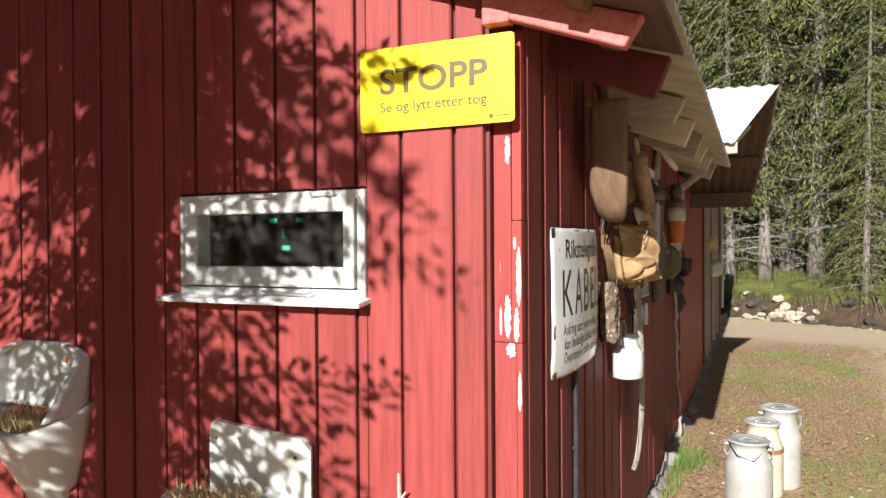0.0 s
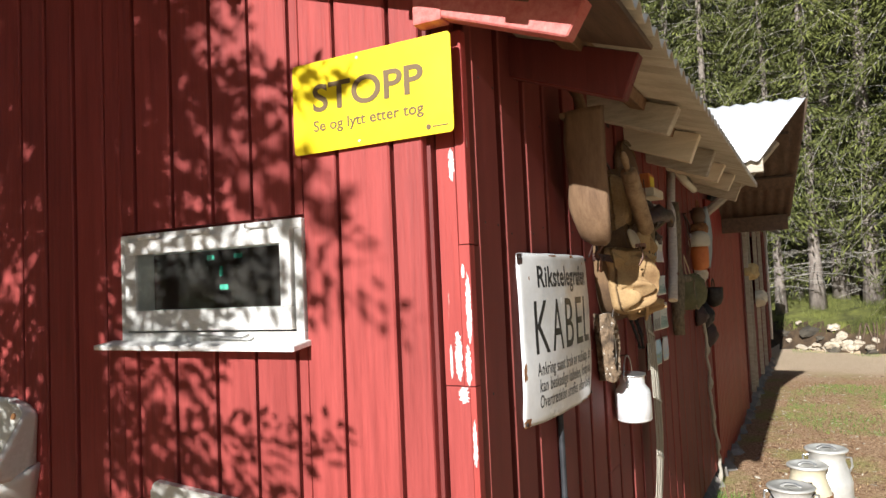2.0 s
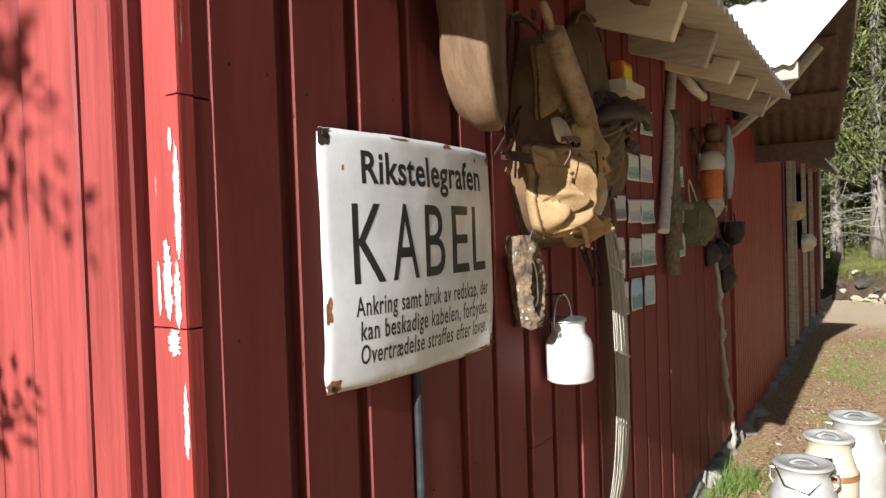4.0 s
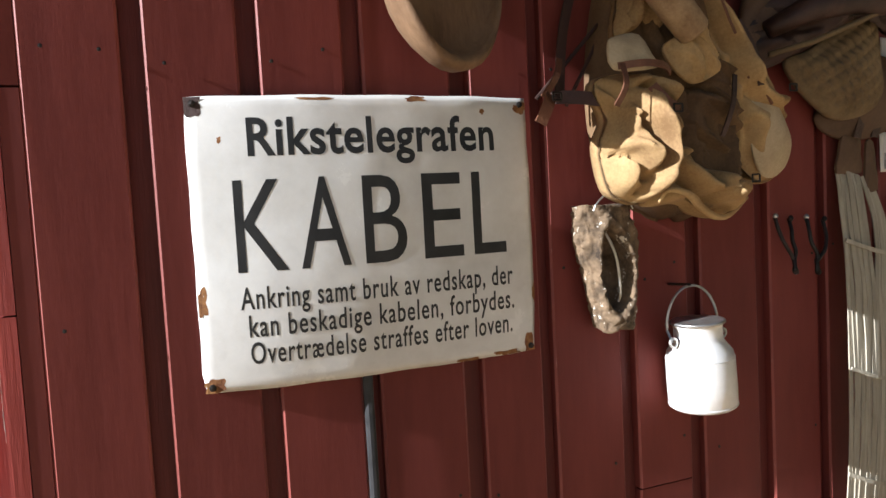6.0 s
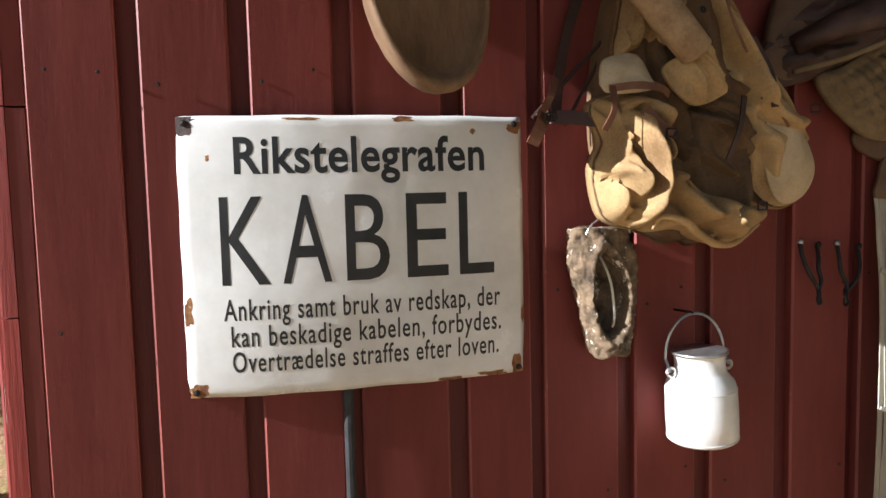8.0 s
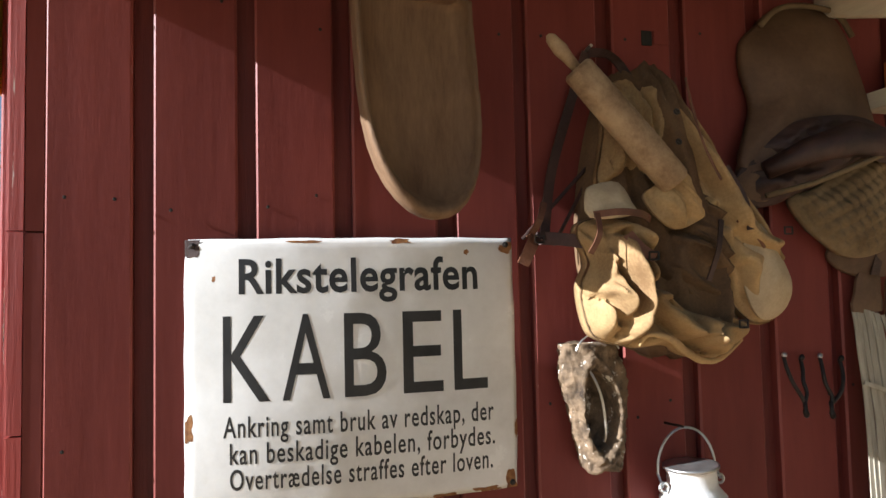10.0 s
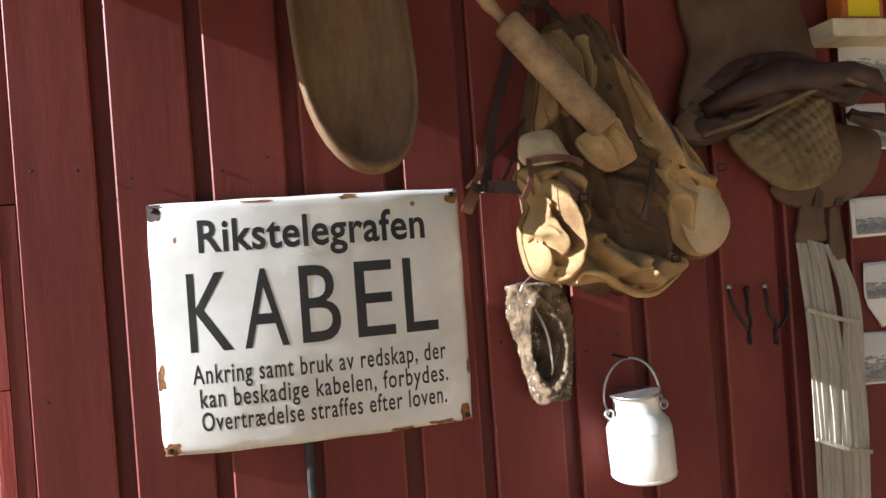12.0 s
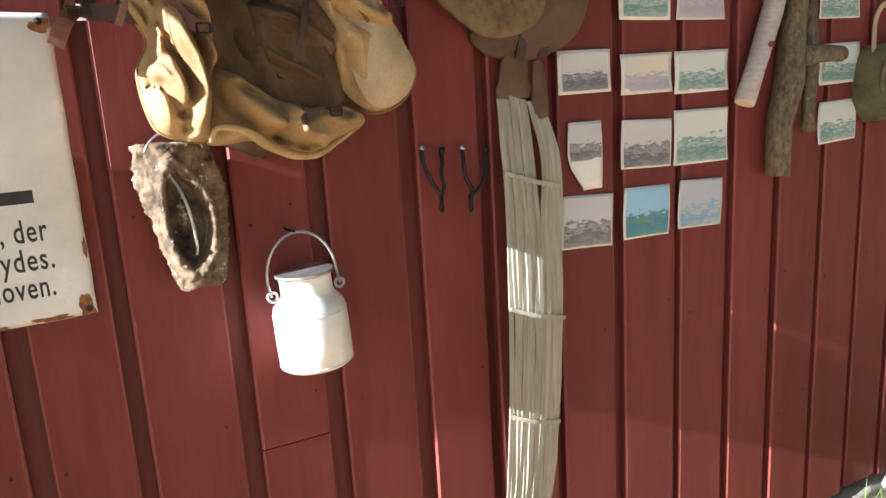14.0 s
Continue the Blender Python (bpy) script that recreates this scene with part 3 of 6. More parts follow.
def stone_mesh(seed, material):
    bm = bmesh.new()
    bmesh.ops.create_icosphere(bm, subdivisions=2, radius=0.5)
    for v in bm.verts:
        v.co *= 1 + 0.7 * noise.noise(v.co * 1.9 + Vector((seed * 3.1, 0, 0))) + 0.4 * noise.noise(v.co * 4.5 + Vector((0, seed * 1.7, 0)))
        v.co.z *= 0.9
    me = bpy.data.meshes.new("stone")
    bm.to_mesh(me)
    bm.free()
    me.materials.append(material)
    return me


STONES = [stone_mesh(i, M_STONE) for i in range(4)]
foundation = thing("foundation", (0.0, 0.0, 0.0), "grey field stones under the wall", "foundation", kind="structure")
y = 0.1
while y < 11.8:
    w = rng.uniform(0.2, 0.42)
    put("stone", STONES[rng.randrange(4)], None, foundation, "", Matrix.Translation((-0.05 + rng.uniform(-0.02, 0.03), y + w / 2, 0.0)) @ Matrix.Diagonal((0.26, w, rng.uniform(0.2, 0.26), 1)))
    y += w * 0.9
x = -0.1
while x > -5.8:
    w = rng.uniform(0.25, 0.45)
    put("stone", STONES[rng.randrange(4)], None, foundation, "", Matrix.Translation((x - w / 2, 0.03, 0.0)) @ Matrix.Diagonal((w, 0.26, 0.24, 1)))
    x -= w * 0.9

# window in the front wall
window = thing("window_1", ((WX0 + WX1) / 2, 0.0, WZ0), "small top-hung window with flaking white frame and dusty pane", "window", kind="structure")
WY = -0.03


def bar(name, x0, x1, z0, z1, y0, y1, parent, material=M_WIN, label="", bevel=0.003):
    return part(name, one_box(((x0 + x1) / 2, (y0 + y1) / 2, (z0 + z1) / 2), (abs(x1 - x0), abs(y1 - y0), abs(z1 - z0)), bevel), material, parent, label)


frame_w = 0.028
bar("frame_rail", WX0, WX1, WZ1 - frame_w, WZ1, WY, 0.08, window)
bar("frame_rail", WX0, WX1, WZ0, WZ0 + frame_w, WY, 0.08, window)
bar("frame_stile", WX0, WX0 + frame_w, WZ0 + frame_w, WZ1 - frame_w, WY, 0.08, window)
bar("frame_stile", WX1 - frame_w, WX1, WZ0 + frame_w, WZ1 - frame_w, WY, 0.08, window)
sx0, sx1, sz0, sz1 = WX0 + 0.034, WX1 - 0.034, WZ0 + 0.034, WZ1 - 0.022
sash = bar("sash_rail", sx0, sx1, sz1 - 0.045, sz1, WY - 0.012, 0.03, window)
bar("sash_rail", sx0, sx1, sz0, sz0 + 0.065, WY - 0.012, 0.03, window)
bar("sash_stile", sx0, sx0 + 0.05, sz0 + 0.065, sz1 - 0.045, WY - 0.012, 0.03, window)
bar("sash_stile", sx1 - 0.038, sx1, sz0 + 0.065, sz1 - 0.045, WY - 0.012, 0.03, window)
pane = bar("pane", sx0 + 0.048, sx1 - 0.036, sz0 + 0.063, sz1 - 0.043, -0.032, -0.029, window, M_GLASS, "window glass with dust and a painted reflection haze", 0.0)
pane.visible_shadow = False
sill = part("sill", one_box(((WX0 + WX1) / 2 - 0.02, -0.045, WZ0 - 0.008), (WX1 - WX0 + 0.07, 0.1, 0.016), 0.003, Matrix.Rotation(radians(8), 4, "X")), M_WIN, window, "weathered white sloping sill")
for x in (-1.08, -0.86, -0.62):
    part("hinge", one_tube([(x - 0.045, WY - 0.018, WZ1 - 0.012), (x + 0.045, WY - 0.018, WZ1 - 0.012)], 0.008, 8), M_WIN, window)
part("latch", one_tube([(-0.86, WY - 0.02, WZ0 + 0.02), (-0.8, WY - 0.03, WZ0 + 0.018), (-0.68, WY - 0.028, WZ0 + 0.012), (-0.66, WY - 0.02, WZ0 + 0.02)], 0.004, 6), M_STEEL, window)
for x, z, w, h in ((-0.845, 1.735, 0.03, 0.016), (-0.735, 1.735, 0.03, 0.014), (-0.795, 1.7, 0.012, 0.03), (-0.795, 1.645, 0.034, 0.016)):
    bar("tape", x, x + w, z - h, z, -0.022, -0.025, window, M_GREEN_TAPE, "green tape", 0.0)

# porch roof half way along the side wall
porch = thing("porch_roof", (0.0, 4.3, 2.2), "small gabled porch roof, white sheet on top and brown boards below", "porch roof")


def sheet(corners, n=24, amp=0.008, pitch=0.0, flip=False):
    """A corrugated sheet between two edges; the waves run from the first edge to the second."""
    a, b, c, d = (Vector(p) for p in corners)
    bm = bmesh.new()
    rows = []
    for s in (0.0, 0.33, 0.66, 1.0):
        rows.append([a.lerp(b, i / n).lerp(d.lerp(c, i / n), s) + Vector((0, 0, amp * math.sin(i * math.pi / 2))) for i in range(n + 1)])
    loft(bm, rows, caps=False, closed=False)
    return bm


near = part("roof_sheet", sheet([(-0.4, 4.23, 2.93), (0.81, 4.23, 2.89), (0.49, 3.78, 2.395), (-0.4, 3.78, 2.395)], 48), M_WHITE_ROOF, porch, "sunlit white corrugated sheet", True)
near.modifiers.new("thickness", "SOLIDIFY").thickness = 0.004
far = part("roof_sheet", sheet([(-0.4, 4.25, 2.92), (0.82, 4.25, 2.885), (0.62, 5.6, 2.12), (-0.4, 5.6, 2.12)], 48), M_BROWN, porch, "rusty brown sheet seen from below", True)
far.modifiers.new("thickness", "SOLIDIFY").thickness = 0.006
for y, z0 in ((4.6, 2.66), (5.1, 2.38)):
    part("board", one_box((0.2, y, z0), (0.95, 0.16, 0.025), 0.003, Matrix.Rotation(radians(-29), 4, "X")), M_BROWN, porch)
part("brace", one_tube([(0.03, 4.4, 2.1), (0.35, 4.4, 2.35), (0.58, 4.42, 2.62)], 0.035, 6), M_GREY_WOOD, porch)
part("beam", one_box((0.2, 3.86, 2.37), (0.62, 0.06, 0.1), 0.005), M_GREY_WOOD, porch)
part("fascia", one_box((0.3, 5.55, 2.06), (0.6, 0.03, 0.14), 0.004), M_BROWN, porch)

# ---- ground: one sheet, flat yard, a bank and a wooded slope behind ----
def bank_y(x):
    """Where the foot of the bank runs."""
    return 14.5 - 0.58 * (min(max(x, -1.0), 4.5) - 0.1) + 0.3 * noise.noise(Vector((x * 0.6, 0, 8)))


def ground_z(x, y):
    h = 0.02 * noise.noise(Vector((x * 0.9, y * 0.9, 0))) + 0.03 * noise.noise(Vector((x * 0.17, y * 0.17, 3)))
    e = y - bank_y(x)
    if e > 0:
        h += min(e, 0.4) * 1.35 + max(0, e - 0.4) * 0.17 * min(1, 40 / (e + 10)) + 0.14 * noise.noise(Vector((x * 1.3, y * 1.3, 1))) * min(1, e)
    if y < -6:
        h += 0.03 * (-6 - y) * min(1, 30 / (24 - y))
    if abs(x) < 0.9 and -0.2 < y < 12.5:
        h *= 0.4
    return h


def axis(fine0, fine1, step, reach):
    a = list(np.arange(fine0, fine1, step))
    s, hi, lo = step, [fine1], [fine0]
    while hi[-1] < reach:
        s *= 1.18
        hi.append(hi[-1] + s)
        lo.append(lo[-1] - s)
    return lo[:0:-1] + a + hi


xs, ys = axis(-4, 9, 0.14, 400), axis(-6, 18, 0.14, 400)
bm = bmesh.new()
grid = [[bm.verts.new((x, y, ground_z(x, y))) for x in xs] for y in ys]
for r0, r1, y in zip(grid, grid[1:], ys):
    for i in range(len(xs) - 1):
        f = bm.faces.new((r0[i], r0[i + 1], r1[i + 1], r1[i]))
        f.smooth = True
        edge = y - bank_y(xs[i]) + 0.2 + 0.1 * noise.noise(Vector((xs[i] * 3, y * 3, 2)))
        f.material_index = 2 if 0 < edge < 0.46 else 1 if edge > 0 or y < -7 or xs[i] < -9 else 0
ground = part("ground", bm, M_GROUND)
ground.data.materials.append(M_MOSS)
ground.data.materials.append(M_TOPSOIL)
tagged(ground, "trodden earth yard with gravel track, thin grass and mossy forest edge", "ground", kind="structure")


# ---- spruces ----
def blade(bm, p, d, side, w):
    """One tuft of needles: a narrow kite."""
    q = p + d
    m = p + d * 0.45
    v = [bm.verts.new(c) for c in (p, m + side * w, q, m - side * w)]
    bm.faces.new(v)


def spruce(seed, height, reach, low, tuft, twigs=9, whorls=None, dead=0.25, wide=1.0, hang=1.0):
    """Trunk, crown of drooping sprays and bare dead twigs low down, round the origin."""
    r = random.Random(seed)
    trunk = bmesh.new()
    lean = Vector((r.uniform(-0.02, 0.02), r.uniform(-0.02, 0.02), 1))
    n = 10
    tube(trunk, [Vector((lean.x * height * i / n, lean.y * height * i / n, height * i / n - 0.1)) for i in range(n + 1)],
         [max(0.012, 0.009 * height * (1 - i / n) + 0.01) * (1.35 if i == 0 else 1) for i in range(n + 1)], 9, 0.15)
    crown, bare = bmesh.new(), bmesh.new()
    z = low * 0.35
    while z < height * 0.98:
        t = z / height
        k = r.randint(4, 7)
        a0 = r.uniform(0, 6.28)
        for j in range(k):
            a = a0 + 6.28 * j / k + r.uniform(-0.4, 0.4)
            ln = reach * (1 - t) ** 0.75 * r.uniform(0.65, 1.1) + 0.15
            out = Vector((math.cos(a), math.sin(a), 0))
            p0 = Vector((lean.x * z, lean.y * z, z))
            droop = r.uniform(0.15, 0.5) * hang
            alive = z > low and r.random() > dead * (1 - t)
            if not alive:
                ln *= 0.6
                pts = [p0 + out * ln * s + Vector((r.uniform(-0.03, 0.03), r.uniform(-0.03, 0.03), -0.2 * ln * s * s)) for s in (0, 0.35, 0.7, 1)]
                tube(bare, pts, [0.014, 0.01, 0.007, 0.003], 4)
                for s in (0.4, 0.55, 0.7, 0.85):
                    q = p0 + out * ln * s + Vector((0, 0, -0.2 * ln * s * s))
                    side = Vector((-out.y, out.x, r.uniform(-0.4, 0.2))) * r.choice((-1, 1))
                    tube(bare, [q, q + side * ln * 0.25 + out * 0.1], [0.006, 0.002], 3)
                continue
            m = max(4, int(twigs * ln / reach) + 3)
            side = Vector((-out.y, out.x, 0))
            tube(bare, [p0 + out * ln * s + Vector((0, 0, -droop * ln * s * s)) for s in (0, 0.5, 0.95)], [0.012, 0.008, 0.003], 3)
            for i in range(m):
                s = (i + 0.6) / m
                q = p0 + out * ln * s + Vector((0, 0, -droop * ln * s * s + 0.06 * ln * s ** 3))
                spread = ln * 0.42 * (1.05 - s) + tuft * 0.5
                for sgn in (-1, 1):
                    steps = max(1, int(spread / (tuft * 0.5)))
                    for e in range(steps):
                        u = e / steps
                        base = q + (side * sgn * u * spread + out * u * spread * 0.5) + Vector((0, 0, -0.35 * hang * u * spread + r.uniform(-0.3, 0.3) * tuft))
                        d = (side * sgn * r.uniform(0.4, 1.0) + out * r.uniform(0.2, 0.9) + Vector((0, 0, r.uniform(-0.75, 0.1) * hang))).normalized() * tuft * r.uniform(0.7, 1.3)
                        w = d.cross(Vector((r.uniform(-1, 1), r.uniform(-1, 1), 1.0))).normalized()
                        blade(crown, base, d, w, tuft * r.uniform(0.12, 0.2) * wide)
        z += (whorls or 0.4) * r.uniform(0.7, 1.3)
    return trunk, crown, bare


def tree(seed, at, label, **kw):
    ob = thing("spruce", (0, 0, 0), label, "tree", "spruces at the forest edge")
    tr, cr, ba = spruce(seed, **kw)
    part("trunk", tr, M_TRUNK, ob, "grey spruce trunk with pale lichen", True)
    tagged(part("crown", cr, M_NEEDLE, ob), kind="stuff")
    tagged(part("deadwood", ba, M_TWIG, ob, "bare grey dead twigs"), kind="stuff")
    ob.matrix_basis = at
    return ob


KINDS = [tree(i, pose(x, y, ground_z(x, y), 0, 0, 40 * i), "tall green spruce with dead grey lower twigs", height=h, reach=2.3, low=lo, tuft=0.17, twigs=17, whorls=0.34, dead=0.75, hang=2.3, wide=0.62)
         for i, (x, y, h, lo) in enumerate(((1.86, 15.6, 17, 3.2), (3.3, 15.0, 15, 0.9), (4.9, 15.0, 18, 3.6), (0.82, 15.7, 14, 2.2)))]
rng = random.Random(21)
for i in range(78):
    row = i // 13
    x = -9 + (i % 13) * 2.0 + rng.uniform(-0.8, 0.8) + 0.9 * (row % 2)
    y = bank_y(x) + 3.0 + row * 2.2 + rng.uniform(-0.9, 0.9)
    copy_thing(KINDS[(i * 7 + row) % 4], pose(x, y, ground_z(x, y), 0, 0, rng.uniform(0, 360)) @ Matrix.Diagonal((*[rng.uniform(0.85, 1.25)] * 3, 1)))
for x, y in ((11.5, 14.5), (13, 11), (14.5, 8), (12.5, 5), (15, 2), (13.5, -2), (12, 17.5)):
    copy_thing(KINDS[int(x * 2) % 4], pose(x, y, ground_z(x, y), 0, 0, rng.uniform(0, 360)))
SHADE = tree(31, pose(-1.3, -2.9, 0.0), "spruce before the house that shades the front wall", height=12, reach=1.55, low=1.2, tuft=0.075, twigs=20, whorls=0.38, dead=0.0, wide=1.5)
# two unseen crowns, added and placed to deepen the shade high on the front wall
tree(32, pose(-2.6, -3.5, 0.0), "unseen dense spruce added to shade the upper front wall", height=12, reach=1.7, low=4.6, tuft=0.12, twigs=16, whorls=0.2, dead=0.0, wide=1.9)
tree(33, pose(-1.42, -5.4, 0.0), "unseen dense spruce added farther off to shade the upper front wall", height=13, reach=1.55, low=4.62, tuft=0.13, twigs=18, whorls=0.2, dead=0.0, wide=2.2)
for x, y, s in ((-5.2, -5.5, 0), (-7.5, -4, 2), (-6.2, -7.5, 1), (-9, -8, 0)):
    copy_thing(KINDS[s], pose(x, y, ground_z(x, y), 0, 0, x * 50))
for x, back, s, k in ((0.1, 1.3, 3, 0.8), (4.1, 1.1, 0, 0.85), (8.6, 1.5, 3, 0.8), (-1.4, 1.4, 0, 0.8), (6.2, 1.2, 3, 0.8), (2.6, 0.9, 1, 0.5), (1.3, 2.6, 1, 1.0), (0.4, 3.2, 1, 0.9), (2.7, 2.8, 1, 1.0), (3.6, 2.4, 3, 0.9), (1.9, 4.2, 1, 1.1), (-0.6, 3.0, 1, 1.0), (4.8, 2.2, 1, 0.9), (-2.4, 2.2, 1, 1.0)):
    y = bank_y(x) + back
    copy_thing(KINDS[s], pose(x, y, ground_z(x, y), 0, 0, x * 70) @ Matrix.Diagonal((k, k, k, 1)))
# mostly unseen spruces; those at front left added to block skylight off the front wall
for x, y, s in ((-8, -6, 1), (-7.5, -1.0, 3), (-9.5, 0.4, 2), (-6, -10, 2), (-11, -2, 3), (-5.2, -14, 0), (6, -14, 1), (10, -9, 2), (-12, 5, 0), (-5.6, -9.5, 3), (-5.5, -12, 1), (-7.8, -10.5, 0), (-6, -16, 2), (-9.5, -5, 1), (-10.5, -11, 3), (-12.5, -7, 2), (-7.2, -13.5, 3), (-5.0, -7.0, 1), (-6.4, -11.8, 3)):
    copy_thing(KINDS[s], pose(x, y, ground_z(x, y), 0, 0, x * 40))


# ---- things on the front wall ----
ON_FRONT = Matrix(((1, 0, 0, 0), (0, 0, -1, 0), (0, 1, 0, 0), (0, 0, 0, 1)))
ON_SIDE = Matrix(((0, 0, 1, 0), (1, 0, 0, 0), (0, 1, 0, 0), (0, 0, 0, 1)))


def spline(pts, n=6, closed=True):
    """A smooth line through points."""
    P = [Vector(p) for p in pts]
    out = []
    m = len(P)
    for i in range(m if closed else m - 1):
        if closed:
            a, b, c, d = P[i - 1], P[i], P[(i + 1) % m], P[(i + 2) % m]
        else:
            a, b, c, d = P[max(i - 1, 0)], P[i], P[i + 1], P[min(i + 2, m - 1)]
        for k in range(n):
            t = k / n
            out.append(0.5 * (2 * b + (c - a) * t + (2 * a - 5 * b + 4 * c - d) * t * t + (3 * b - a - 3 * c + d) * t ** 3))
    if not closed:
        out.append(P[-1])
    return out


def panel(outline, x0, dome, th, tilt=(0.0, 0.0), rings=10, relief=None, smooth_n=4, power=2.0, fade=5.0):
    """A padded panel on the side wall: an outline in y and z, domed towards +x, with a back and an edge."""
    ol = spline([(0, y, z) for y, z in outline], smooth_n) if smooth_n else [Vector((0, y, z)) for y, z in outline]
    cy, cz = sum(p.y for p in ol) / len(ol), sum(p.z for p in ol) / len(ol)

    def at(p, s, front):
        y, z = cy + (p.y - cy) * s, cz + (p.z - cz) * s
        x = x0 + tilt[0] * (y - cy) + tilt[1] * (z - cz)
        if front:
            x += th + dome * (1 - s ** power)
            if relief:
                x += relief(y, z) * min(1, (1 - s) * fade)
        return Vector((x, y, z))

    bm = bmesh.new()
    rows = [[at(p, 0.9, False) for p in ol], [at(p, 1.0, False) for p in ol], [at(p, 1.0, False) + Vector((th * 0.7, 0, 0)) for p in ol]]
    rows += [[at(p, s, True) for p in ol] for s in [0.985] + [1 - (k + 0.5) / rings for k in range(rings)]]
    loft(bm, rows)
    return bm


stopp = thing("warning_sign", (-0.23, -0.03, 1.99), "yellow metal railway warning sign with grey lettering", "sign")
SX, SZ = -0.48, 1.99


def rounded_rect(w, h, r, n=5):
    out = []
    for cx, cz, a in ((w - r, h - r, 0), (r, h - r, 90), (r, r, 180), (w - r, r, 270)):
        out += [(cx + r * math.cos(radians(a + 90 * k / n)), cz + r * math.sin(radians(a + 90 * k / n))) for k in range(n + 1)]
    return out


bm = bmesh.new()
loft(bm, [[(SX + x, y, SZ + z) for x, z in rounded_rect(0.5, 0.252, 0.012)] for y in (-0.036, -0.04)])
part("plate", bm, M_YELLOW, stopp)
for text, u, v, w, h in (("STOPP", 0.14, 0.455, 0.70, 0.29), ("Se og lytt etter tog", 0.14, 0.235, 0.695, 0.115)):
    lettering(text, M_SIGN_GREY, stopp, Matrix.Translation((SX + 0.5 * u, -0.041, SZ + 0.25 * v)) @ ON_FRONT, 0.5 * w, 0.25 * h, bold=0.018 if text == "STOPP" else 0.012)
part("emblem", one_lathe([(0.0, -0.0006), (0.007, -0.0006), (0.007, 0.0006), (0.0, 0.0006)], (SX + 0.43, -0.0408, SZ + 0.02), 16, Matrix.Rotation(radians(90), 4, "X")), M_SIGN_GREY, stopp, "small round emblem")
part("small_print", one_box((SX + 0.464, -0.0408, SZ + 0.02), (0.045, 0.0012, 0.003)), M_SIGN_GREY, stopp)
for x, z in ((0.22, 0.238), (0.22, 0.014)):
    part("screw", one_lathe([(0.0, -0.001), (0.004, -0.001), (0.004, 0.002), (0.0, 0.003)], (SX + x, -0.04, SZ + z), 10, Matrix.Rotation(radians(90), 4, "X")), M_CREAM, stopp)

# wall urinal used as a planter
urinal = thing("urinal_planter", (-1.9, -0.02, 0.7), "white ceramic wall urinal with dry plants, hung on the boards", "planter")
UX, ULIP = -1.94, 1.0


def urinal_half(z):
    s = (z - 0.66) / 0.68
    w = 0.09 + 0.155 * min(1, max(0, s) * 1.9) ** 0.8
    if s < 0.16:
        w = 0.115 * math.sqrt(max(0.02, 1 - ((0.16 - s) / 0.17) ** 2))
    if s > 0.9:
        w *= math.sqrt(max(0.05, 1 - ((s - 0.9) / 0.105) ** 2))
    return w


bm = bmesh.new()
rows = []
for i in range(17):
    z = 0.66 + (ULIP + 0.02 - 0.66) * i / 16
    s = (z - 0.66) / 0.36
    dep = 0.05 + 0.2 * max(0.0, s) ** 1.3
    rows.append([(UX - urinal_half(z) * math.cos(a), -0.024 - dep * max(0, math.sin(a)) ** 0.8, z + 0.09 * s ** 2 * (1 - math.sin(a)) ** 1.5) for a in [math.pi * k / 32 for k in range(33)]])
loft(bm, rows, caps=False, closed=False)
body = part("bowl", bm, M_CERAMIC, urinal, smooth=True)
body.modifiers.new("thickness", "SOLIDIFY").thickness = 0.014
bm = bmesh.new()
rows = []
for i in range(15):
    z = ULIP + 0.07 + (1.335 - ULIP - 0.07) * i / 14
    w, t_ = urinal_half(z), i / 14
    reach_ = 0.17 * (1 - t_) ** 1.2 + 0.03
    side = [(UX - w + 0.02 * k / 5 * (1 - t_), -0.03 - reach_ * (1 - k / 5), z) for k in range(6)]
    back = [(UX - w + 0.02 + (2 * w - 0.04) * k / 10, -0.026, z) for k in range(1, 10)]
    rows.append(side + back + [(2 * UX - x, y, zz) for x, y, zz in side[::-1]])
loft(bm, rows, caps=False, closed=False)
hood = part("hood", bm, M_CERAMIC, urinal, smooth=True)
hood.modifiers.new("thickness", "SOLIDIFY").thickness = 0.014
bm = bmesh.new()
loft(bm, [[(UX + 0.19 * q * math.cos(a), -0.1 - 0.09 * q * math.sin(a), 1.0 + 0.015 * noise.noise(Vector((q * 9, a * 3, 0)))) for a in [2 * math.pi * k / 24 for k in range(24)]] for q in (1.0, 0.6, 0.2)])
part("soil", bm, M_TOPSOIL, urinal)
part("drain_hole", one_lathe([(0.0, 0.0), (0.012, 0.0), (0.013, 0.003), (0.0, 0.004)], (UX + 0.12, -0.045, 1.27), 14, Matrix.Rotation(radians(75), 4, "X")), M_RUST, urinal, "rusty flush hole")


def straw(at, spread, n, length, material, seed, lean=(0, -0.2)):
    r = random.Random(seed)
    bm = bmesh.new()
    for _ in range(n):
        p = Vector((at[0] + r.uniform(-1, 1) * spread[0], at[1] + r.uniform(-1, 1) * spread[1], at[2]))
        d = Vector((r.gauss(0, 0.35) + lean[0], r.gauss(0, 0.35) + lean[1], 1)).normalized() * length * r.uniform(0.4, 1)
        s = Vector((r.uniform(-1, 1), r.uniform(-1, 1), 0)).normalized() * 0.0018
        q = p + d * 0.6
        e = p + d + Vector((r.gauss(0, 0.25), r.gauss(0, 0.25), r.uniform(-0.4, 0.1))) * length * 0.5
        v = [bm.verts.new(c) for c in (p - s, p + s, q + s, q - s)]
        bm.faces.new(v)
        w = bm.verts.new(e)
        bm.faces.new((v[3], v[2], w))
    return bm


dryp = ob = part("dry_plants", straw((-1.94, -0.12, 1.0), (0.15, 0.06), 260, 0.14, M_STRAW, 3), M_STRAW)
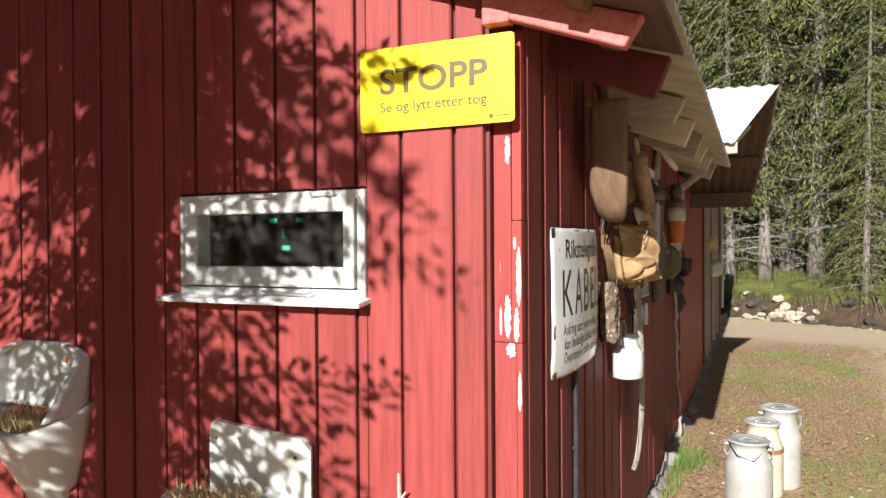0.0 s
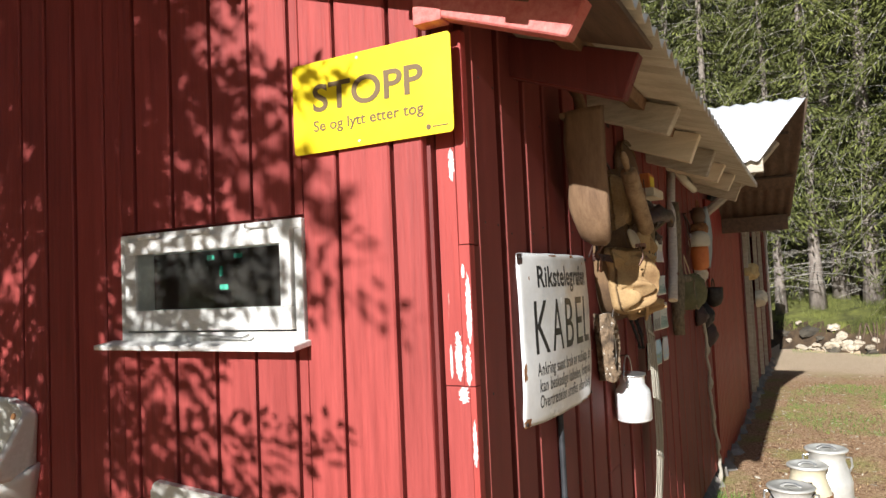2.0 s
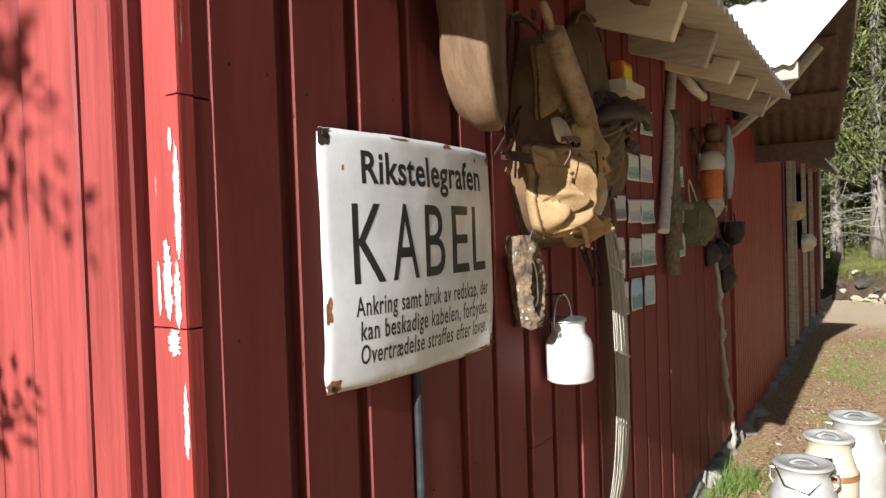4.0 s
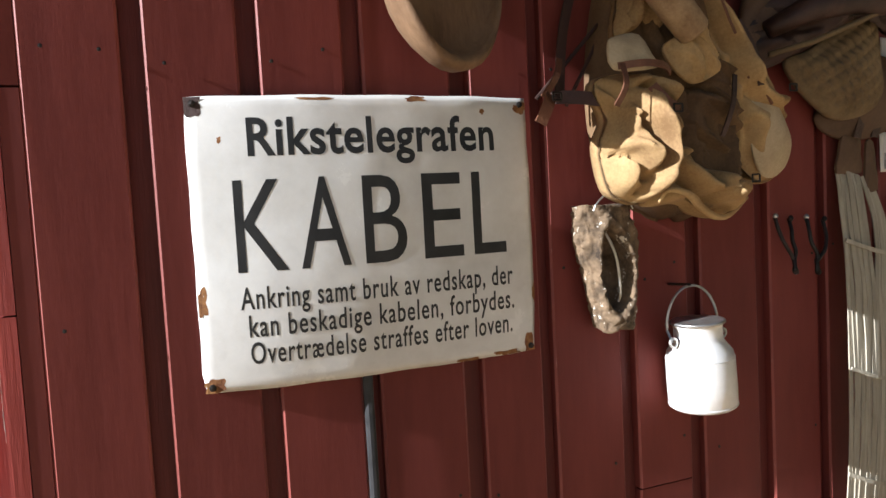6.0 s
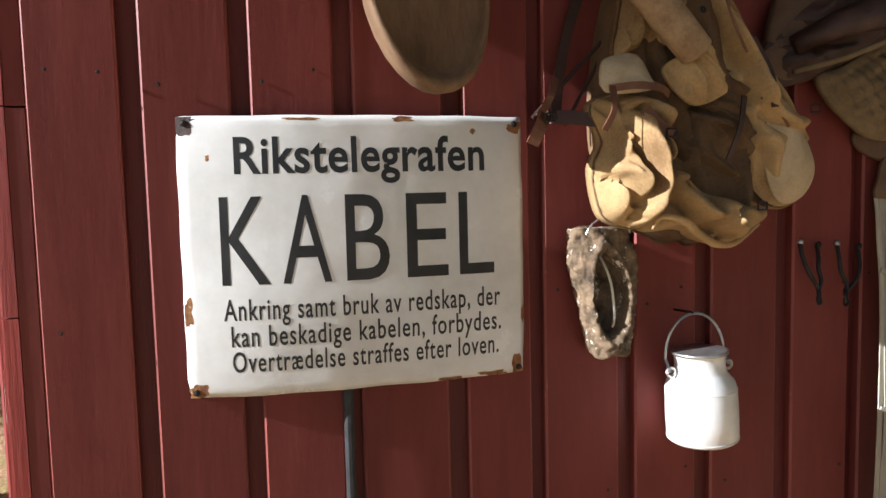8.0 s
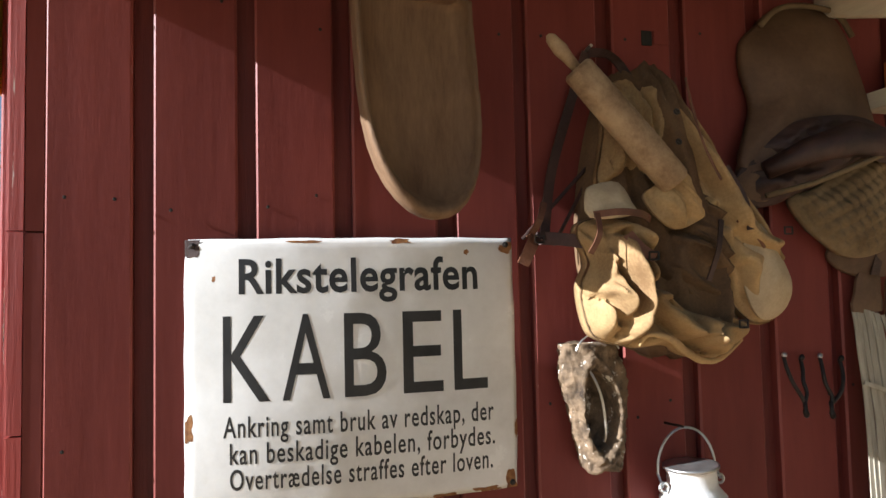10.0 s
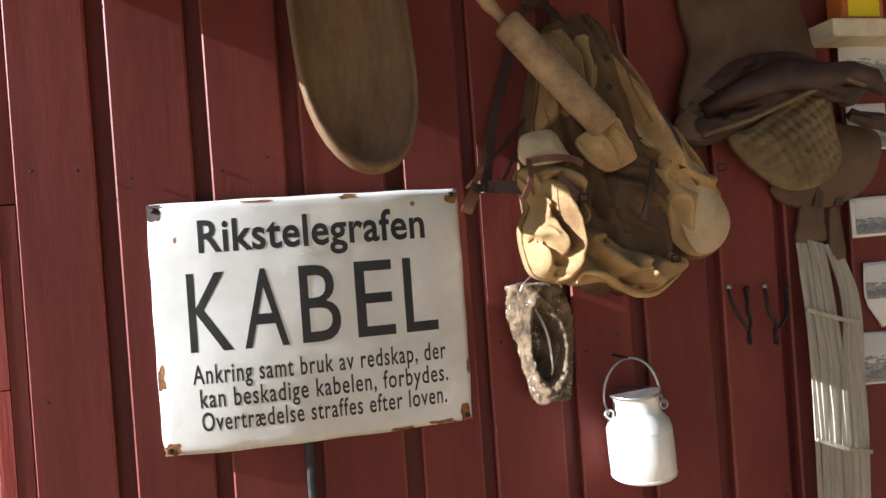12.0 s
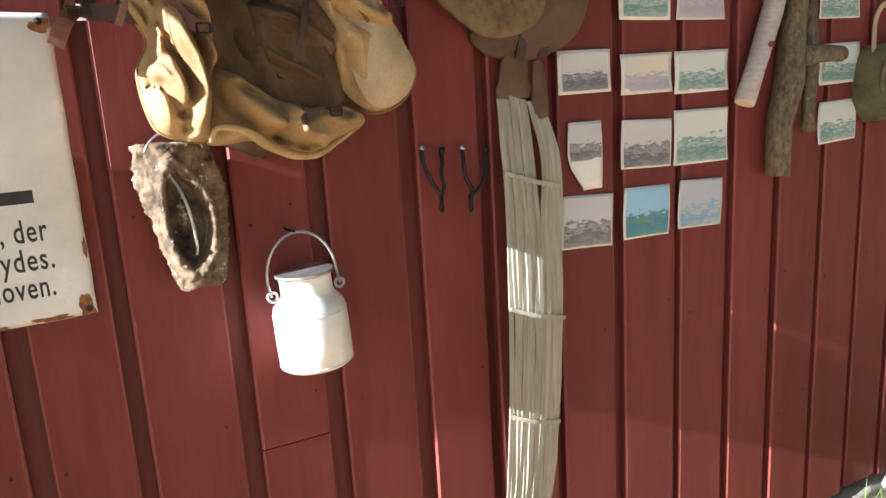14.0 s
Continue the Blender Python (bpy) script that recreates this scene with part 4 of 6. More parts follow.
tagged(ob, "withered brown plants in the urinal", "plants", kind="stuff")

# ceramic cistern plate with dry grass
trough = thing("ceramic_basin", (-0.9, -0.02, 0.55), "white ceramic basin with a tall back plate, screwed to the boards", "basin")
bm = bmesh.new()
loft(bm, [[(-1.1 + x * (1 if f else 1) + (0.01 if y < -0.03 else 0), y, 0.62 + z - 0.03 * (x / 0.42)) for x, z in rounded_rect(0.42, 0.49, 0.03)] for f, y in ((0, -0.024), (1, -0.05))])
es = [e for e in bm.edges if abs(e.verts[0].co.y - e.verts[1].co.y) < 1e-4 and e.verts[0].co.y < -0.04]
bmesh.ops.bevel(bm, geom=es, offset=0.008, segments=3, affect="EDGES")
part("back_plate", bm, M_CERAMIC, trough)
bm = bmesh.new()
rows = []
for s in (0.0, 0.2, 0.4, 0.6, 0.8, 1.0):
    w = 0.13 + 0.08 * math.sin(s * math.pi / 2)
    rows.append([(-0.99 + w * math.cos(a) * 1.1, -0.05 - (0.08 + 0.16 * math.sin(s * 1.57)) * math.sin(a), 0.6 + 0.27 * s) for a in [math.pi * k / 20 for k in range(21)]])
loft(bm, rows, caps=False, closed=False)
bowl = part("bowl", bm, M_CERAMIC, trough, smooth=True)
bowl.modifiers.new("thickness", "SOLIDIFY").thickness = 0.014
part("soil", one_box((-0.99, -0.14, 0.8), (0.34, 0.16, 0.06), 0.02), M_TOPSOIL, trough)
for x, z in ((-1.06, 1.05), (-0.73, 1.02)):
    part("screw", one_lathe([(0.0, 0.0), (0.006, 0.0), (0.006, 0.004), (0.0, 0.005)], (x, -0.05, z), 10, Matrix.Rotation(radians(90), 4, "X")), M_RUST, trough)
dryg = ob = part("dry_grass", straw((-0.97, -0.15, 0.82), (0.13, 0.06), 420, 0.17, M_STRAW, 5), M_STRAW)
tagged(ob, "dry yellow grass in the basin", "grass", kind="stuff")
twig = part("twig", one_tube([(-0.32, -0.05, 0.1), (-0.33, -0.05, 0.6), (-0.345, -0.055, 0.9), (-0.35, -0.05, 1.02)], [0.012, 0.009, 0.007, 0.005], 7, 0.4), M_BIRCH)
tagged(twig, "pale bare twig leaning on the wall", "twig")
for k, (z, dx) in enumerate(((0.75, 0.02), (0.86, -0.018), (0.95, 0.015))):
    part("bud", one_tube([(-0.338, -0.052, z), (-0.338 + dx, -0.058, z + 0.02)], [0.005, 0.002], 5), M_BIRCH, twig)

for ob in (urinal, trough, dryp, dryg, twig):
    ob.location.z -= 0.065

# patches on the corner boards where the paint has flaked down to the white ground
def paint_loss(x0, x1, z0, z1, y, seed):
    n = 120
    bm = bmesh.new()
    ring = []
    for k in range(n):
        a = 2 * math.pi * k / n
        w = 1 + 0.55 * noise.noise(Vector((math.cos(a) * 3, math.sin(a) * 7, seed))) + 0.5 * noise.noise(Vector((math.cos(a) * 9, math.sin(a) * 16, seed))) + 0.55 * noise.noise(Vector((math.cos(a) * 20, math.sin(a) * 45, seed)))
        ring.append(Vector(((x0 + x1) / 2 + (x1 - x0) / 2 * max(-1, min(1, math.cos(a) * w * 0.85)), y, (z0 + z1) / 2 + (z1 - z0) / 2 * math.sin(a) * (0.8 + 0.25 * w))))
    loft(bm, [[p + Vector((0, dy, 0)) for p in ring] for dy in (0.0, 0.0006)])
    return bm


LOSSES = ((-0.036, -0.013, 1.375, 1.492, 0.0192), (-0.03, 0.001, 1.318, 1.356, 0.0192), (-0.004, 0.012, 1.365, 1.46, 0.0152), (0.003, 0.019, 1.47, 1.63, 0.0152),
          (0.006, 0.019, 1.165, 1.268, 0.0152), (-0.031, -0.0135, 1.88, 1.958, 0.0192), (-0.006, 0.004, 1.63, 1.664, 0.0152), (-0.05, -0.042, 1.38, 1.46, 0.0192))
for k, (x0, x1, z0, z1, y) in enumerate(LOSSES):
    part("bare_patch", paint_loss(x0, x1, z0, z1, y, k * 3.7), M_WIN, wall_front, "white ground showing where red paint has flaked off")

# ---- enamel sign on the side wall ----
KY0, KY1, KZ0, KZ1 = 0.311, 0.946, 1.194, 1.697
sign = thing("enamel_sign", (0.03, 0.62, 1.26), "white enamel sign with black lettering and rusty corners", "sign")


def sign_x(y, z):
    u, v = 2 * (y - KY0) / (KY1 - KY0) - 1, 2 * (z - KZ0) / (KZ1 - KZ0) - 1
    dent = 0.003 * noise.noise(Vector((y * 4, z * 4, 2))) + 0.0012 * noise.noise(Vector((y * 13, z * 13, 5)))
    return 0.066 - (0.034 * abs(u) ** 2.6 if u < 0 else 0.022 * u ** 3.4) - 0.006 * abs(v) ** 3 * (1.6 if v < 0 else 1) + dent


bm = bmesh.new()
NU, NV = 60, 48
top, low = [], []
for j in range(NV + 1):
    ys_ = [KY0 + (KY1 - KY0) * i / NU for i in range(NU + 1)]
    z = KZ0 + (KZ1 - KZ0) * j / NV
    top.append([bm.verts.new((sign_x(y, z) - 0.004 * (i in (0, NU) or j in (0, NV)), y + 0.0006 * math.sin(z * 50), z + 0.0006 * math.sin(y * 40))) for i, y in enumerate(ys_)])
for a, b in zip(top, top[1:]):
    for i in range(NU):
        bm.faces.new((a[i], a[i + 1], b[i + 1], b[i]))
plate = part("plate", bm, M_ENAMEL, sign, smooth=True)
plate.modifiers.new("thickness", "SOLIDIFY").thickness = 0.002


def bend(ob, lift):
    """Lays flat lettering onto the curved plate."""
    bm = bmesh.new()
    bm.from_mesh(ob.data)
    bmesh.ops.triangulate(bm, faces=bm.faces)
    for _ in range(3):
        bmesh.ops.subdivide_edges(bm, edges=[e for e in bm.edges if e.calc_length() > 0.012], cuts=1)
        bmesh.ops.triangulate(bm, faces=[f for f in bm.faces if len(f.verts) > 3])
    for v in bm.verts:
        w = ob.matrix_basis @ v.co
        v.co.z += sign_x(w.y, w.z) + lift - ob.matrix_basis.translation.x
    bm.to_mesh(ob.data)
    bm.free()


ky = lambda y: 0.311 + (y - 0.308) * 1.0176
for text, y0, y1, z0, h, bold, space in (("Rikstelegrafen", 0.403, 0.852, 1.663, 0.062, 0.021, 1.05), ("K", 0.375, 0.457, 1.466, 0.157, 0.002, 1.0), ("A", 0.478, 0.563, 1.466, 0.157, 0.002, 1.0), ("B", 0.589, 0.667, 1.466, 0.157, 0.002, 1.0), ("E", 0.699, 0.777, 1.466, 0.157, 0.002, 1.0), ("L", 0.799, 0.868, 1.466, 0.157, 0.002, 1.0), ("Ankring samt bruk av redskap, der", 0.375, 0.879, 1.403, 0.037, 0.012, 1.12),
                                         ("kan beskadige kabelen, forbydes.", 0.386, 0.881, 1.355, 0.037, 0.012, 1.12), ("Overtr\u00e6delse straffes efter loven.", 0.386, 0.876, 1.308, 0.037, 0.012, 1.12)):
    ob = lettering(text, M_BLACK, sign, Matrix.Translation((0.05, ky(y0), z0 - 0.067)) @ ON_SIDE, ky(y1) - ky(y0), h, space=space, bold=bold, depth=0.0001)
    bend(ob, 0.0003)


def blot(y, z, r, seed, stretch=(1, 1), lift=0.0002):
    bm = bmesh.new()
    vs = []
    for k in range(22):
        a = 2 * math.pi * k / 22
        q = r * (0.65 + 0.55 * noise.noise(Vector((math.cos(a) * 1.3, math.sin(a) * 1.3, seed))))
        yy, zz = y + q * math.cos(a) * stretch[0], z + q * math.sin(a) * stretch[1]
        yy, zz = min(max(yy, KY0 + 0.001), KY1 - 0.001), min(max(zz, KZ0 + 0.001), KZ1 - 0.001)
        vs.append(bm.verts.new((sign_x(yy, zz) + lift, yy, zz)))
    c = bm.verts.new((sign_x(y, z) + lift, y, z))
    for i in range(22):
        bm.faces.new((vs[i - 1], vs[i], c))
    return bm


for k, (y, z, r, st) in enumerate(((0.322, 1.75, 0.03, (1, 1)), (0.916, 1.744, 0.024, (1.2, 0.7)), (0.325, 1.275, 0.028, (1.2, 0.8)), (0.918, 1.275, 0.03, (0.7, 1.2)), (0.315, 1.42, 0.028, (0.6, 1.3)), (0.86, 1.266, 0.03, (1.8, 0.3)), (0.78, 1.264, 0.02, (2.0, 0.3)),
                                   (0.928, 1.38, 0.014, (0.4, 1.6)), (0.7, 1.757, 0.016, (2, 0.4)), (0.52, 1.757, 0.018, (2.6, 0.3)), (0.83, 1.735, 0.008, (1, 1)), (0.36, 1.69, 0.007, (1, 1)))):
    part("rust_patch", blot(ky(y), z - 0.067, r, k * 3.3, st), M_RUST if k else M_LEATHER_DARK, sign, "brown rust where the enamel is chipped")
for y, z in ((0.322, 1.752), (0.916, 1.75), (0.322, 1.272), (0.92, 1.272)):
    part("nail", one_lathe([(0.0, 0.0), (0.006, 0.0), (0.006, 0.003), (0.0, 0.005)], (sign_x(ky(y), z - 0.067), ky(y), z - 0.067), 10, Matrix.Rotation(radians(90), 4, "Y")), M_IRON, sign)
conduit = part("conduit", one_tube([(0.034, 0.594, 1.30), (0.036, 0.595, 1.0), (0.034, 0.592, 0.6), (0.038, 0.595, 0.05)], 0.0095, 10), M_RUBBER)
tagged(conduit, "thin black conduit running down behind the sign", "pipe")
for z in (1.26, 0.9, 0.5):
    part("clip", one_box((0.03, 0.595, z), (0.012, 0.032, 0.014), 0.003), M_IRON, conduit)

# ---- wooden scoop ----
scoop = thing("wooden_scoop", (0.03, 0.73, 1.75), "old carved wooden grain scoop hung by its handle", "scoop")
SC, ST, SB = 0.73, 2.165, 1.727


def scoop_outline(k, n=40):
    """Half width and height along the U-shaped rim."""
    s = k / n
    if s < 0.3:
        return -0.123 + 0.006 * s, ST - 0.2 * s / 0.3
    if s > 0.7:
        return 0.118, ST - 0.02 - 0.18 * (1 - s) / 0.3
    a = math.pi * (s - 0.3) / 0.4
    return -0.121 * math.cos(a) + 0.01 * math.sin(a), ST - 0.2 - (ST - 0.2 - SB) * math.sin(a) ** 0.85


rim = [scoop_outline(k) for k in range(41)]


def scoop_ring(shrink, x, lift=0.0):
    cz = 1.98
    return [Vector((x - 0.34 * w * shrink * min(1.0, (x - 0.06) / 0.11) + 0.012 * noise.noise(Vector((w * 8, z * 8, x * 9))), SC + w * shrink + 0.05 * (2.06 - z), cz - 0.006 + (z - cz) * (shrink if z < cz else 1.0) + lift)) for w, z in rim]


bm = bmesh.new()
rows = [scoop_ring(0.3, 0.07), scoop_ring(0.7, 0.074), scoop_ring(0.9, 0.09), scoop_ring(0.985, 0.125), scoop_ring(1.0, 0.172), scoop_ring(0.955, 0.187), scoop_ring(0.9, 0.17), scoop_ring(0.84, 0.145), scoop_ring(0.6, 0.132), scoop_ring(0.25, 0.128)]
loft(bm, rows)
part("bowl", bm, M_OLD_WOOD, scoop, smooth=True)
part("back_board", one_box((0.12, SC, ST - 0.014), (0.1, 0.2, 0.02), 0.006), M_OLD_WOOD, scoop)
part("handle", one_tube([(0.12, SC + 0.02, ST - 0.01), (0.1, SC + 0.022, ST + 0.08), (0.05, SC + 0.02, ST + 0.16)], [0.022, 0.018, 0.02], 10), M_OLD_WOOD, scoop)
for k in range(4):
    part("carved_mark", one_box((0.185, 0.79 + 0.01 * k, 2.135), (0.002, 0.004, 0.012)), M_LEATHER_DARK, scoop)

# ---- rucksack ----
bag = thing("rucksack", (0.03, 1.28, 1.43), "old tan canvas rucksack with leather straps, hung on a nail", "rucksack")


def cloth(profile, x0, na=96, folds=0.02, seed=0.0, flow=(1.0, 2.6), full=1.6):
    """A hanging bag: heights with its two sides and its depth, in soft folds that run along flow."""
    prof = spline([(a, b, c) for a, b, c, d in profile], 10, False)
    deep = spline([(a, d, 0) for a, b, c, d in profile], 10, False)
    rows = []
    for p, q in zip(prof, deep):
        z, y0, y1, d = p.x, p.y, p.z, q.y
        c, w = (y0 + y1) / 2, (y1 - y0) / 2
        ring = []
        for k in range(na):
            a = 2 * math.pi * k / na
            s, co = math.sin(a), math.cos(a)
            o = Vector((d * max(s, 0) ** 0.7 if s > 0 else 0.012 * s, -w * co, 0))
            f = Vector(((c - w * co) * 8 * flow[0] + z * 2.5, z * 3.0 * flow[1] - co * 1.2, seed + s * 0.8))
            f += Vector((noise.noise(f * 0.9), noise.noise(f * 0.9 + Vector((9, 0, 0))), 0)) * 0.9
            n1 = 1 - abs(noise.noise(f)) * 3.2
            n2 = 1 - abs(noise.noise(f * 1.9 + Vector((5, 1, 3)))) * 3.0
            g = folds * (n1 * 0.75 + n2 * 0.45 + noise.noise(f * 5.0) * 0.15)
            ring.append(Vector((x0 + o.x + g * max(0.0, s) * full, c + o.y * (1 + g * 0.9), z + g * 0.5 * s)))
        rows.append(ring)
    bm = bmesh.new()
    loft(bm, rows)
    return bm


def creases(seed, amp, scale, turn=0.0, squash=0.35):
    """Sharp-edged creases that run along one direction."""
    ct, st = math.cos(radians(turn)), math.sin(radians(turn))

    def f(y, z):
        a, b = (y * ct + z * st) * scale, (z * ct - y * st) * scale * squash
        v = Vector((a, b, seed))
        v += Vector((noise.noise(v * 0.7), noise.noise(v * 0.7 + Vector((4, 4, 4))), 0)) * 0.8
        return amp * (1 - 3.4 * abs(noise.noise(v))) + amp * 0.5 * (1 - 3 * abs(noise.noise(v * 2.1)))
    return f


def folded(base, lines, depth, w=0.0065):
    """Adds long folds to a relief: each line is a deep crease with a raised lip beside it."""
    runs = [spline([(0, *p) for p in ln], 6, False) for ln in lines]

    def f(y, z):
        p, h = Vector((0, y, z)), base(y, z)
        for run in runs:
            best, side = 9.0, 1.0
            for a, b in zip(run, run[1:]):
                d = b - a
                k = max(0.0, min(1.0, (p - a).dot(d) / max(d.dot(d), 1e-9)))
                q = p - (a + d * k)
                if q.length < best:
                    best, side = q.length, 1.0 if d.y * q.z - d.z * q.y > 0 else -1.0
            s = best * side
            h += depth * (0.75 * math.exp(-((s - 2.4 * w) / (1.6 * w)) ** 2) - math.exp(-(s / w) ** 2))
        return h
    return f


POUCH_FOLDS = [[(1.056, 1.722), (1.074, 1.669), (1.058, 1.632)], [(1.115, 1.7), (1.138, 1.609), (1.15, 1.555), (1.155, 1.49)], [(1.101, 1.695), (1.14, 1.662), (1.17, 1.62)], [(1.03, 1.572), (1.077, 1.568), (1.103, 1.525)], [(1.085, 1.72), (1.092, 1.64), (1.115, 1.58), (1.11, 1.5)]]
DRAPE_FOLDS = [[(1.261, 1.99), (1.315, 1.919), (1.37, 1.837)], [(1.383, 1.849), (1.411, 1.766), (1.447, 1.695)], [(1.33, 1.743), (1.398, 1.672), (1.475, 1.647)], [(1.38, 1.626), (1.395, 1.567), (1.43, 1.525)], [(1.25, 1.95), (1.28, 1.87), (1.33, 1.79), (1.35, 1.72)]]
HAMMOCK_FOLDS = [[(1.153, 1.565), (1.21, 1.499), (1.306, 1.456)], [(1.278, 1.506), (1.324, 1.522), (1.389, 1.51)], [(1.2, 1.56), (1.248, 1.529), (1.257, 1.475)]]
PROFILE = [(2.04, 1.16, 1.25, 0.06), (2.0, 1.14, 1.29, 0.085), (1.94, 1.12, 1.33, 0.10), (1.85, 1.10, 1.38, 0.11), (1.78, 1.09, 1.42, 0.115), (1.70, 1.085, 1.45, 0.12),
           (1.62, 1.09, 1.46, 0.12), (1.54, 1.11, 1.44, 0.12), (1.49, 1.15, 1.40, 0.11), (1.455, 1.21, 1.36, 0.08), (1.44, 1.25, 1.33, 0.04)]
part("body", cloth(PROFILE, 0.03, folds=0.03, seed=1.3, flow=(1.1, 0.5)), M_CANVAS_SHADE, bag, "creased brown canvas with shade put into its colour", True)
DRAPE = [(1.222, 2.041), (1.28, 2.02), (1.344, 1.928), (1.383, 1.851), (1.424, 1.804), (1.472, 1.725), (1.504, 1.661), (1.54, 1.589), (1.518, 1.535), (1.465, 1.506), (1.421, 1.512), (1.38, 1.556), (1.359, 1.634), (1.313, 1.727), (1.292, 1.804), (1.256, 1.903), (1.227, 1.98)]
part("side_pocket", panel(DRAPE, 0.09, 0.085, 0.02, (-0.1, -0.12), rings=34, relief=folded(creases(2.0, 0.006, 13, -32, 0.14), DRAPE_FOLDS, 0.03, 0.008), smooth_n=7, fade=2.2), M_CANVAS, bag, "tan canvas side pocket, smooth and rounded below", True)
part("bleached_patch", panel([(1.40, 1.70), (1.45, 1.715), (1.49, 1.66), (1.525, 1.592), (1.508, 1.542), (1.462, 1.516), (1.42, 1.53), (1.392, 1.6)], 0.15, 0.04, 0.004, (-0.2, 0.02), rings=18, relief=creases(6.0, 0.003, 9, -20), smooth_n=6, power=1.6), M_CANVAS_PALE, bag, "bleached canvas", True)
HAMMOCK = [(1.15, 1.60), (1.19, 1.585), (1.223, 1.565), (1.263, 1.54), (1.321, 1.525), (1.372, 1.527), (1.423, 1.501), (1.404, 1.475), (1.332, 1.438), (1.265, 1.449), (1.218, 1.472), (1.145, 1.472), (1.14, 1.522)]
part("front_pocket", panel(HAMMOCK, 0.12, 0.10, 0.02, (-0.05, 0.1), rings=30, relief=folded(creases(9.0, 0.008, 18, 55, 0.25), HAMMOCK_FOLDS, 0.04, 0.008), smooth_n=7), M_CANVAS, bag, "", True)
part("pocket_hem", one_tube(spline([(0.2, 1.14, 1.478), (0.215, 1.15, 1.5), (0.22, 1.19, 1.492), (0.21, 1.225, 1.468), (0.195, 1.27, 1.445), (0.18, 1.32, 1.443), (0.16, 1.385, 1.478)], 5, False), [0.003 + 0.005 * math.sin(math.pi * i / 30) for i in range(31)], 8, 0.4), M_CANVAS, bag, "turned canvas hem", True)
POUCH = [(1.072, 1.727), (1.052, 1.699), (1.072, 1.645), (1.052, 1.592), (1.062, 1.514), (1.088, 1.486), (1.139, 1.475), (1.16, 1.501), (1.16, 1.58), (1.175, 1.62), (1.165, 1.69), (1.15, 1.733)]
part("side_pocket", panel(POUCH, 0.10, 0.12, 0.03, (0.05, -0.1), rings=40, relief=folded(creases(4.4, 0.014, 22, 14, 0.3), POUCH_FOLDS, 0.05, 0.0075), smooth_n=8, power=2.6), M_CANVAS, bag, "sunlit crumpled tan canvas pocket", True)
part("flap", panel([(1.041, 1.773), (1.064, 1.79), (1.111, 1.794), (1.132, 1.751), (1.134, 1.729), (1.042, 1.723)], 0.2, 0.018, 0.006, (0.0, -0.35), relief=creases(1.0, 0.003, 20), smooth_n=3), M_CANVAS_PALE, bag, "bleached canvas flap", True)
part("flap", panel([(1.155, 1.763), (1.2, 1.80), (1.226, 1.843), (1.26, 1.79), (1.279, 1.741), (1.275, 1.722), (1.21, 1.703)], 0.2, 0.022, 0.008, (0.0, -0.1), rings=24, relief=creases(7.0, 0.014, 30, 40), smooth_n=7), M_CANVAS, bag, "canvas sleeve round the rolling pin", True)
UPPER = [(1.125, 2.0), (1.155, 2.02), (1.2, 2.035), (1.245, 2.01), (1.25, 1.93), (1.235, 1.86), (1.25, 1.79), (1.2, 1.8), (1.14, 1.81), (1.095, 1.80), (1.115, 1.9)]
EDGES = ([(0.225, 1.245, 2.0), (0.225, 1.26, 1.93), (0.22, 1.285, 1.86), (0.215, 1.32, 1.8)], [(0.2, 1.36, 1.72), (0.205, 1.39, 1.70), (0.2, 1.42, 1.665)])
for pts in EDGES:
    part("bound_edge", one_tube(spline(pts, 5, False), 0.0028, 7, 0.5), M_LEATHER, bag, "brown leather binding", True)
part("neck", panel(UPPER, 0.1, 0.05, 0.015, (0.0, -0.12), rings=34, relief=creases(15.0, 0.026, 36, 4, 0.18), smooth_n=7), M_CANVAS, bag, "gathered canvas neck", True)
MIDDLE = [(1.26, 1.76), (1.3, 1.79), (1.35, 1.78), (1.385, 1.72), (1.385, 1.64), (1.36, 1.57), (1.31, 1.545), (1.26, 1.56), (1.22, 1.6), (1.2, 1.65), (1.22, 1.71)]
part("flap", panel(MIDDLE, 0.12, 0.05, 0.012, (-0.05, 0.0), rings=32, relief=creases(21.0, 0.024, 26, 60, 0.3), smooth_n=7), M_CANVAS_SHADE, bag, "brown inner flap, its colour darkened for shade", True)


def strap(pts, w, th, n=6):
    """A flat strap along points; its width lies across the wall's normal."""
    line = spline(pts, n, False)
    rings = []
    for i, p in enumerate(line):
        d = (line[min(i + 1, len(line) - 1)] - line[max(i - 1, 0)]).normalized()
        s = d.cross(Vector((1, 0, 0)))
        s = s.normalized() if s.length > 1e-3 else Vector((0, 1, 0))
        o = s.cross(d).normalized()
        rings.append([p + s * w / 2 + o * th / 2, p - s * w / 2 + o * th / 2, p - s * w / 2 - o * th / 2, p + s * w / 2 - o * th / 2])
    bm = bmesh.new()
    loft(bm, rings)
    return bm


